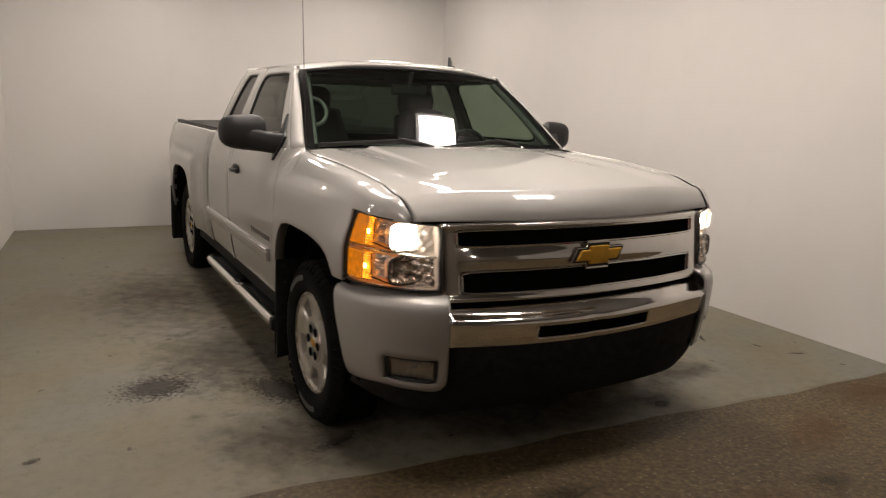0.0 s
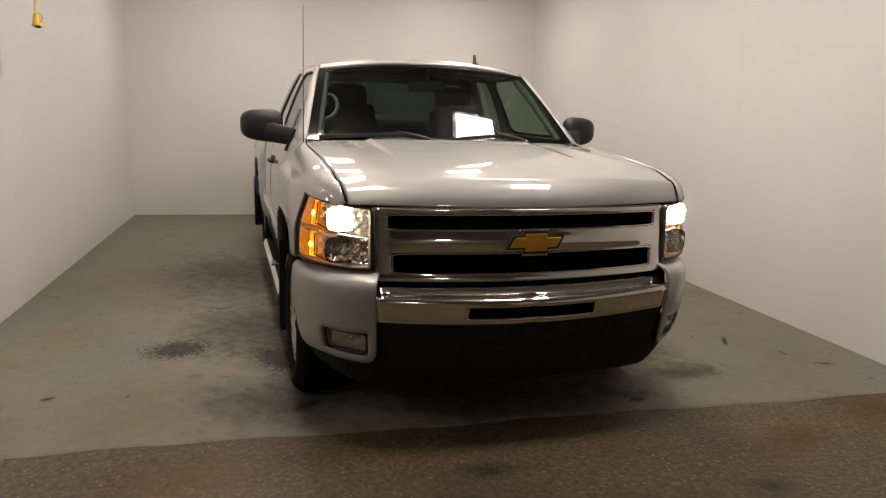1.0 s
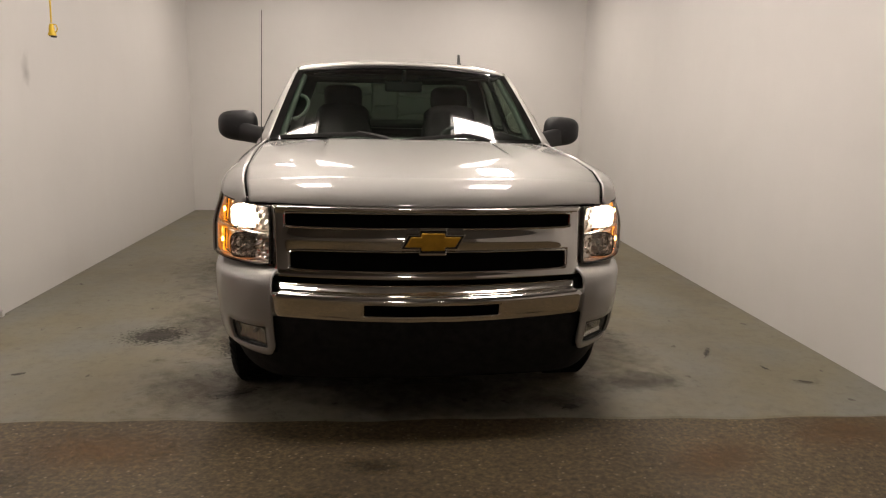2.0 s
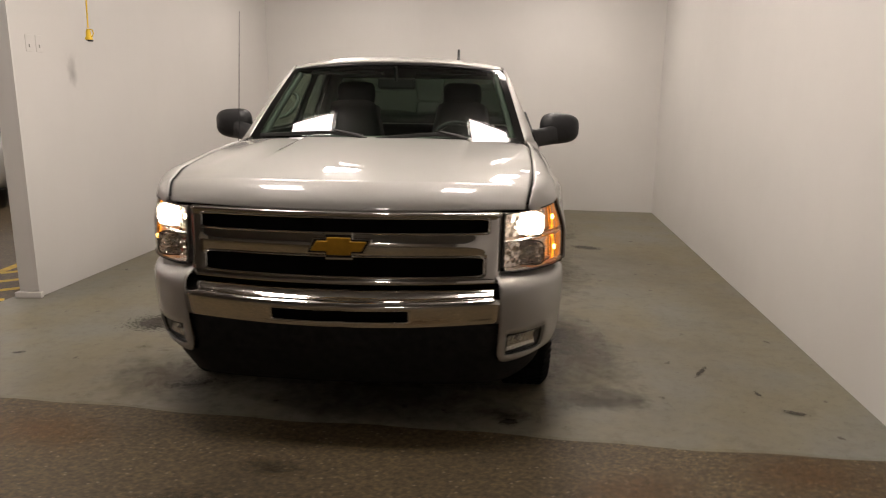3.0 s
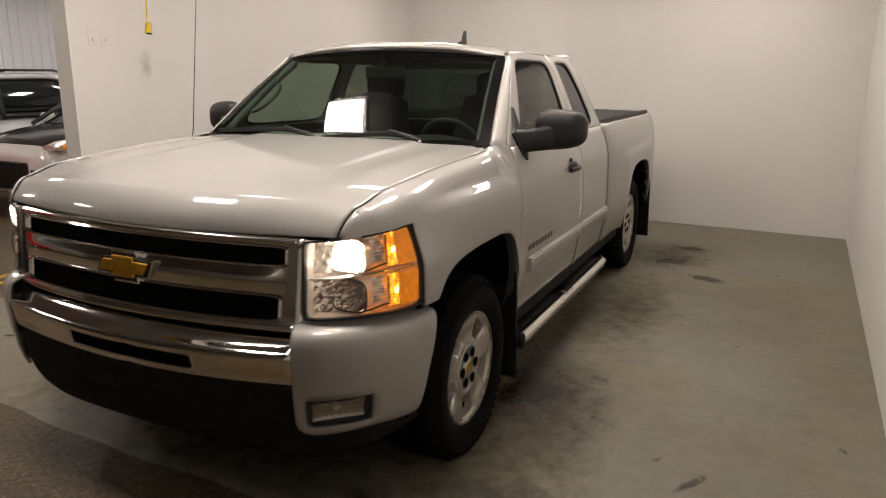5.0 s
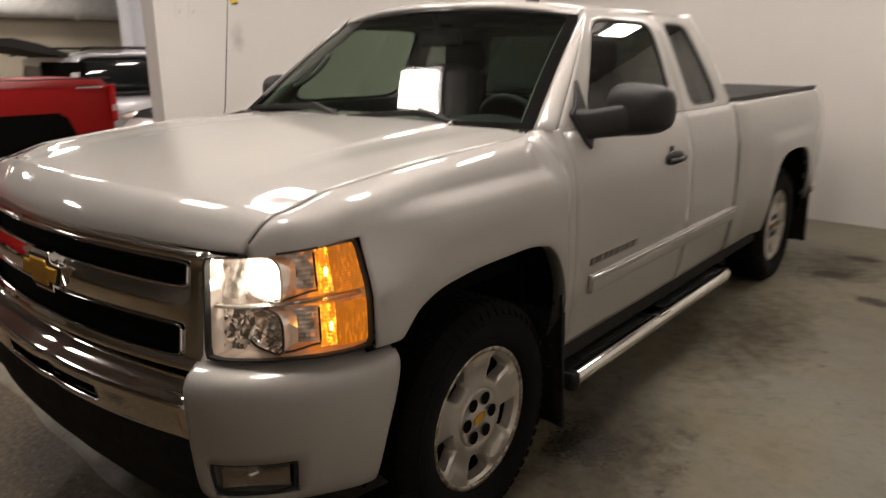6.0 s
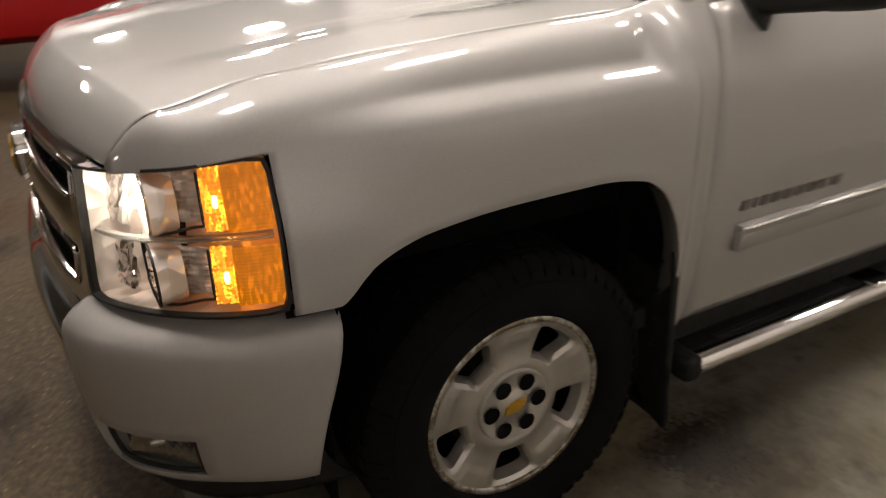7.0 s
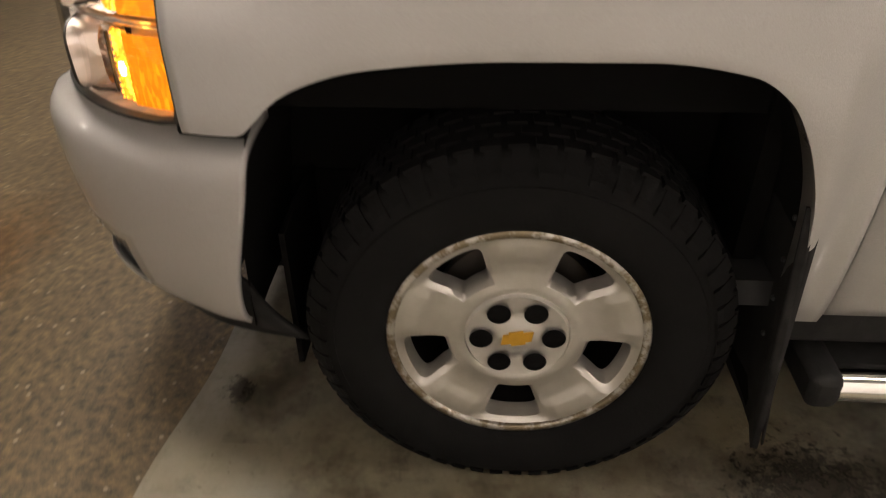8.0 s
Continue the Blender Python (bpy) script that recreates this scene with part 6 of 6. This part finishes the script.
# ---- the hall beyond ----
wall("wall_far", (-12.6, 6.4), (-12.6, -9), -0.2, 0, 2.25, CREAM, "cream painted far wall below a window band")
wall("wall_hall_north", (-3.0, 8.6), (-12.6, 8.6), -0.2, 0, ROOM_TOP + 1.5, WALL, "white painted hall wall")
wall("wall_upper", (-12.7, 8.6), (-12.7, -9), -0.1, 3.3, ROOM_TOP + 1.6, CREAM, "cream wall above the window band")
for k in range(6):
    y = 8.9 - 2.6 * k
    w = thing("window_%d" % (k + 1), "large interior window with a dark frame", "window", pose(-12.62, y, 2.25), kind="structure")
    part("window_frame", fixed(joined(box(-0.06, 0.04, -0.10, 0.02, 0, 1.05), box(-0.06, 0.04, -2.6, -0.1, 0, 0.05), box(-0.06, 0.04, -2.6, -0.1, 1.0, 1.05))), plain("dark_brown_frame", (0.05, 0.035, 0.025), 0.5), w, "dark brown frame", smooth=0)
    part("pane", box(-0.03, -0.022, -2.6, -0.1, 0.05, 1.0), CLEAR, w, "clear pane", smooth=0)
duct = thing("air_duct", "white round air duct under the hall ceiling", "air duct", pose(-12.15, 0, 2.47))
part("pipe", tube([(0, y, 0) for y in linspace(-8.0, 6.05, 30)], 0.23, 20), TRIM_WHITE, duct)
for y in (-4.4, -1.4, 1.6, 4.9):
    part("duct_collar", spin([(-0.05, 0.232), (-0.045, 0.25), (0.045, 0.25), (0.05, 0.232)], 24, "y", (0, y, 0)), TRIM_WHITE, duct)
    part("hanger", tube([(0.05, y, 0.2), (0.05, y, ROOM_TOP - 2.47)], 0.012, 6), TRIM_WHITE, duct)
# the room behind the windows: a sheet that glows by itself replaces its light
part_back = part("backdrop", ([(-14.2, 9, 1.8), (-14.2, -9, 1.8), (-14.2, -9, 4.2), (-14.2, 9, 4.2)], [(0, 1, 2, 3)]), glow("pale_glowing_backdrop", (0.62, 0.58, 0.54), 0.55), smooth=0)
tagged(part_back, "pale glowing sheet standing in for the lit room behind the windows", "backdrop", kind="structure")
COOL_WHITE = wall_paint("cool_white_paint", (0.76, 0.77, 0.83))
wall("wall_ribbed", (-9.9, 8.4), (-9.9, 4.75), -0.35, 0, ROOM_TOP + 1.4, COOL_WHITE, "cool white ribbed metal wall in the hall")
for k in range(20):
    rib = part("rib", fixed(box(-9.902, -9.882, -0.022, 0.022, 0, ROOM_TOP + 1.4)), COOL_WHITE, bevel=0.006)
    rib.location.y = 4.86 + 0.18 * k
    tagged(rib, "upright rib of the cool white wall", "trim", "wall ribs", kind="structure")
rail = part("rail", fixed(box(-9.90, -9.80, 4.75, 8.4, 2.97, 3.05)), TRIM_WHITE, bevel=0.01)
tagged(rail, "grey-white metal rail along the ribbed wall", "trim", kind="structure")
for y in (2.63, 3.23, 3.83):
    hk = thing("coat_hook", "small dark hook on the cream wall", "wall hook", pose(-12.58, y, 1.62), "wall hooks")
    part("plate", fixed(box(0, 0.02, -0.04, 0.04, -0.05, 0.05)), BLACK, hk, smooth=0)
    part("arm", tube([(0.02, 0, 0.0), (0.10, 0.0, -0.04), (0.14, 0, 0.02)], 0.018, 8), BLACK, hk)


def loft(sections, close=True):
    """A skin through rings of equal length."""
    n = len(sections[0])
    vs = [p for s_ in sections for p in s_]
    fs = []
    for i in range(len(sections) - 1):
        for j in range(n if close else n - 1):
            fs.append((i * n + j, i * n + (j + 1) % n, (i + 1) * n + (j + 1) % n, (i + 1) * n + j))
    fs.append(tuple(reversed(range(n))))
    fs.append(tuple(range((len(sections) - 1) * n, len(sections) * n)))
    return vs, fs


def ring_of(y, hw, z0, z1, n=28, p=4.0, top=1.0):
    """A rounded-box section across a car at y."""
    out = []
    for k in range(n):
        a = 2 * math.pi * k / n
        c, s_ = math.cos(a), math.sin(a)
        kk = (abs(c) ** p + abs(s_) ** p) ** (-1 / p)
        x, z = c * kk, s_ * kk
        w = hw * (top + (1 - top) * (1 - (z + 1) / 2))
        out.append((x * w, y, (z0 + z1) / 2 + z * (z1 - z0) / 2))
    return out


def simple_wheel(car, x, y, r, sgn, spokes=6, dark=0):
    g = spin([(-0.10, r * 0.5), (-0.11, r * 0.9), (-0.09, r), (0.09, r), (0.11, r * 0.9), (0.10, r * 0.62)], 32, "x", (x, y, r))
    w = part("wheel", g, RUBBER, car, "black tyre on an alloy wheel")
    rim = part("rim", spin([(sgn * 0.102, r * 0.70), (sgn * 0.106, r * 0.68), (sgn * 0.080, r * 0.63), (sgn * 0.04, r * 0.60), (sgn * 0.035, 0.0)], 32, "x", (x, y, r)), [ALLOY_CAP, DARK][dark], w)
    part("hub", spin([(sgn * 0.04, r * 0.17), (sgn * 0.085, r * 0.16), (sgn * 0.092, r * 0.08), (sgn * 0.094, 0.0)], 20, "x", (x, y, r)), DARK, rim, "dark hub")
    for k in range(spokes):
        a = 2 * math.pi * k / spokes + 0.2
        g = []
        for rad, half, d in ((0.15, 0.030, 0.080), (0.68, 0.062, 0.100)):
            for side in (-1, 1):
                for dep in (0.0, -0.03):
                    g.append((x + sgn * (d + dep), y + r * (rad * math.cos(a) - side * half * math.sin(a)), r + r * (rad * math.sin(a) + side * half * math.cos(a))))
        part("spoke", fixed((g, [(0, 2, 6, 4), (1, 5, 7, 3), (0, 4, 5, 1), (2, 3, 7, 6), (0, 1, 3, 2), (4, 6, 7, 5)])), ALLOY_CAP, rim, smooth=0)


def car_body(car, profile, paint, name="body", top=1.0):
    """profile: rows of y, half width, underside, upper edge."""
    return part(name, fixed(loft([ring_of(y, hw, z0, z1, top=top) for y, hw, z0, z1 in profile])), paint, car, smooth=50)


WHITE_PAINT = car_paint("white_car_paint", (0.74, 0.73, 0.72), 0.0, 0.4)
RED_PAINT = car_paint("red_car_paint", (0.34, 0.004, 0.004), 0.0, 0.5, 0.2, 0.2)
BLACK_PAINT = car_paint("black_car_paint", (0.008, 0.009, 0.009), 0.1, 0.3)
PALE_SILVER = car_paint("pale_silver_paint", (0.50, 0.51, 0.54), 0.25, 0.4)
CAR_GLASS = plain("dark_car_glass", (0.010, 0.012, 0.012), 0.04, 0, 0.1, spec=0.7)
RED_LAMP = plain("red_lamp_lens", (0.55, 0.012, 0.012), 0.12, 0, 0.1)

# white saloon with a black bonnet, nose towards -y
saloon = thing("white_saloon_car", "white saloon car with a glossy black bonnet, parked in the hall", "car", pose(-6.58, 2.96, 0))
car_body(saloon, [(0.0, 0.62, 0.22, 0.60), (0.05, 0.74, 0.20, 0.68), (0.16, 0.84, 0.18, 0.78), (0.45, 0.895, 0.18, 0.86), (0.9, 0.905, 0.18, 0.90), (1.5, 0.905, 0.18, 0.95), (3.2, 0.905, 0.18, 0.98), (4.3, 0.86, 0.22, 0.98), (4.6, 0.70, 0.30, 0.85)], WHITE_PAINT)
part("bonnet", fixed(loft([ring_of(y, hw, z0, z1, p=3.2) for y, hw, z0, z1 in [(0.20, 0.60, 0.72, 0.80), (0.35, 0.74, 0.74, 0.88), (0.7, 0.80, 0.78, 0.95), (1.15, 0.80, 0.82, 1.00)]])), BLACK_PAINT, saloon, "glossy black bonnet", smooth=60)
part("cabin", fixed(loft([ring_of(y, hw, 0.9, z1, p=3.5, top=0.80) for y, hw, z1 in [(1.05, 0.80, 1.0), (1.5, 0.80, 1.24), (1.9, 0.79, 1.40), (2.6, 0.79, 1.46), (3.4, 0.78, 1.38), (4.1, 0.74, 1.02)]])), CAR_GLASS, saloon, "dark glasshouse", smooth=60)
part("roof", fixed(loft([ring_of(y, hw, z1 - 0.05, z1 + 0.012, p=3.5) for y, hw, z1 in [(1.75, 0.60, 1.36), (2.1, 0.64, 1.44), (2.6, 0.65, 1.465), (3.3, 0.63, 1.40)]])), WHITE_PAINT, saloon, "white roof", smooth=60)
for sg in (1, -1):
    part("pillar", tube([(sg * 0.80, 1.02, 0.97), (sg * 0.70, 1.55, 1.28), (sg * 0.645, 1.85, 1.39)], 0.032, 8), BLACK_PAINT, saloon)
    part("headlamp", fixed(loft([ring_of(y, hw, z0, z1, 16, 2.5) for y, hw, z0, z1 in [(-0.03, 0.10, -0.03, 0.03), (0.10, 0.13, -0.06, 0.07), (0.34, 0.05, -0.03, 0.09)]])), REFLECTOR, saloon, "clear slanting headlamp").location = (sg * 0.72, 0.14, 0.78)
    part("turn_lamp", fixed(box(-0.035, 0.035, -0.05, 0.05, -0.02, 0.02)), AMBER_SIDE, saloon, "amber turn lamp", bevel=0.01).location = (sg * 0.84, 0.26, 0.79)
    part("bumper_vent", fixed(prism([(-0.12, -0.08), (0.07, -0.12), (0.11, 0.10), (-0.10, 0.12)], -0.05, 0.03, "y")), BLACK, saloon, "black bumper vent", bevel=0.01).location = (sg * 0.60, 0.045, 0.40)
    part("door_mirror", fixed(loft([ring_of(y, hw, z0, z1, 16, 2.6) for y, hw, z0, z1 in [(-0.09, 0.06, -0.04, 0.05), (-0.05, 0.11, -0.07, 0.08), (0.04, 0.11, -0.07, 0.08)]])), WHITE_PAINT, saloon, "white door mirror").location = (sg * 1.00, 1.42, 1.03)
    part("wheel_arch", spin([(sg * 0.86, 0.0), (sg * 0.907, 0.34), (sg * 0.907, 0.365), (sg * 0.85, 0.37)], 28, "x", (0, 0.92, 0.33)), DARK, saloon, "dark wheel arch")
    simple_wheel(saloon, sg * 0.83, 0.92, 0.325, sg, 10, 1)
    simple_wheel(saloon, sg * 0.83, 3.65, 0.325, sg, 10, 1)
    part("door_gap", tube([(sg * 0.908, 1.45, 0.30), (sg * 0.910, 1.45, 0.90)], 0.004, 6), DARK, saloon)
part("lower_grille", fixed(box(-0.46, 0.46, -0.025, 0.05, 0.26, 0.60)), BLACK, saloon, bevel=0.02)

# red pickup seen over the bonnet
red = thing("red_pickup_truck", "red pickup truck parked in the hall", "pickup truck", pose(-6.95, 2.34, 0))
bedp = [(0.0, 0.92, 0.55, 1.335), (-0.06, 0.97, 0.52, 1.34), (-0.5, 0.985, 0.50, 1.34), (-2.0, 0.985, 0.50, 1.34)]
part("bed", fixed(loft([ring_of(y, hw, z0, z1, 28, 7.0) for y, hw, z0, z1 in bedp])), RED_PAINT, red, "red cargo bed", smooth=40)
part("cab", fixed(loft([ring_of(y, hw, 0.45, z1, 28, 6.0) for y, hw, z1 in [(-2.05, 0.985, 1.32), (-3.8, 0.985, 1.30), (-5.2, 0.96, 1.16), (-5.6, 0.85, 0.98)]])), RED_PAINT, red, "red cab and nose", smooth=40)
part("cab_top", fixed(loft([ring_of(y, hw, 1.25, z1, 28, 4.5, 0.84) for y, hw, z1 in [(-2.06, 0.95, 1.74), (-2.3, 0.95, 1.86), (-3.4, 0.95, 1.86), (-4.1, 0.92, 1.32)]])), RED_PAINT, red, "red cab roof", smooth=40)
part("side_window", fixed(box(0.80, 0.93, -2.95, -2.25, 1.36, 1.70)), CAR_GLASS, red, "dark side window", bevel=0.03)
part("wheel_opening", fixed(loft([[(0.90 + d, -1.02 + (0.56 - 0.05 * S(zz, 0.6, 1.0)) * cx, zz) for cx, zz in [(-1, 0.40), (-1, 0.75), (-0.92, 0.93), (-0.75, 0.99), (0.75, 0.99), (0.92, 0.93), (1, 0.75), (1, 0.40)]] for d in (0.0, 0.09)])), DARK, red, "dark squared wheel opening", smooth=0)
part("tail_lamp", fixed(box(0.85, 0.985, -0.04, 0.03, 0.86, 1.27)), RED_LAMP, red, "red tail lamp", bevel=0.02)
part("tail_lamp_insert", fixed(box(0.90, 0.99, -0.03, 0.034, 0.98, 1.05)), plain("white_lens", (0.7, 0.6, 0.6), 0.2), red, "pale reversing lamp")
part("bed_rail_cap", fixed(box(0.86, 0.985, -1.98, -0.02, 1.338, 1.352)), BLACK, red, "black bed rail cap", bevel=0.005)
part("door_gap", tube([(0.987, -2.02, 0.5), (0.987, -2.02, 1.3)], 0.012, 6), DARK, red, "dark gap between cab and bed")
part("badge", fixed(box(0.983, 0.990, -0.42, -0.12, 1.24, 1.26)), CHROME_SOFT, red, "small bright badge bar")
simple_wheel(red, 0.86, -1.02, 0.40, 1)
simple_wheel(red, -0.86, -1.02, 0.40, -1)
simple_wheel(red, 0.86, -4.6, 0.40, 1)
simple_wheel(red, -0.86, -4.6, 0.40, -1)

# silver estate with its tailgate up, nose towards +y
suv = thing("silver_estate_car", "pale silver estate car with its tailgate raised", "car", pose(-9.08, 2.85, -0.04))
car_body(suv, [(0.0, 0.84, 0.35, 1.02), (0.12, 0.90, 0.28, 1.08), (1.0, 0.92, 0.25, 1.09), (3.2, 0.92, 0.25, 1.06), (4.3, 0.88, 0.28, 0.95), (4.7, 0.70, 0.35, 0.75)], PALE_SILVER)
part("cabin", fixed(loft([ring_of(y, hw, 1.0, z1, p=4.5, top=0.84) for y, hw, z1 in [(0.10, 0.86, 1.56), (0.4, 0.87, 1.66), (2.2, 0.87, 1.68), (3.0, 0.84, 1.5), (3.6, 0.80, 1.06)]])), CAR_GLASS, suv, "dark glasshouse", smooth=50)
part("roof", fixed(loft([ring_of(y, hw, z1 - 0.10, z1 + 0.02, p=4.0) for y, hw, z1 in [(0.06, 0.70, 1.58), (0.4, 0.74, 1.67), (2.2, 0.74, 1.69), (2.9, 0.70, 1.56)]])), PALE_SILVER, suv, "pale silver roof", smooth=50)
for sg in (1, -1):
    part("rear_pillar", sheet(lambda u, v: (sg * (0.884 - 0.14 * v), 0.02 + 0.10 * v + (0.08 + 0.06 * v) * u, 1.04 + 0.60 * v), linspace(0, 1, 4), linspace(0, 1, 6)), PALE_SILVER, suv, thick=0.01, flip=sg < 0)
    part("pillar", sheet(lambda u, v: (sg * (0.884 - 0.14 * v), 1.25 + 0.03 * v + 0.08 * u, 1.04 + 0.60 * v), linspace(0, 1, 2), linspace(0, 1, 6)), BLACK, suv, thick=0.006, flip=sg < 0)
    part("roof_rail", tube([(sg * 0.70, 0.3, 1.70), (sg * 0.70, 0.4, 1.735), (sg * 0.70, 2.3, 1.74), (sg * 0.70, 2.45, 1.70)], 0.018, 8), BLACK, suv)
    simple_wheel(suv, sg * 0.84, 0.85, 0.34, sg)
    simple_wheel(suv, sg * 0.84, 3.7, 0.34, sg)
part("tailgate", fixed(loft([[(x, y + dy, z) for x, y, z, dy in row] for row in [[(0.62, 0.16, 1.66, 0), (-0.62, 0.16, 1.66, 0), (-0.62, 0.16, 1.60, 0), (0.62, 0.16, 1.60, 0)], [(0.70, -0.25, 1.79, 0), (-0.70, -0.25, 1.79, 0), (-0.70, -0.25, 1.66, 0), (0.70, -0.25, 1.66, 0)], [(0.74, -0.60, 1.86, 0), (-0.74, -0.60, 1.86, 0), (-0.74, -0.60, 1.74, 0), (0.74, -0.60, 1.74, 0)], [(0.70, -0.80, 1.85, 0), (-0.70, -0.80, 1.85, 0), (-0.70, -0.80, 1.77, 0), (0.70, -0.80, 1.77, 0)]]])), BLACK, suv, "raised dark tailgate", smooth=60)
part("load_space", fixed(box(0.05, 0.80, -0.01, 0.3, 0.75, 1.54)), DARK, suv, "dark open load space", smooth=0)
part("tail_lamp", fixed(box(0.80, 0.90, -0.02, 0.14, 0.95, 1.25)), RED_LAMP, suv, "red tail lamp", bevel=0.02)
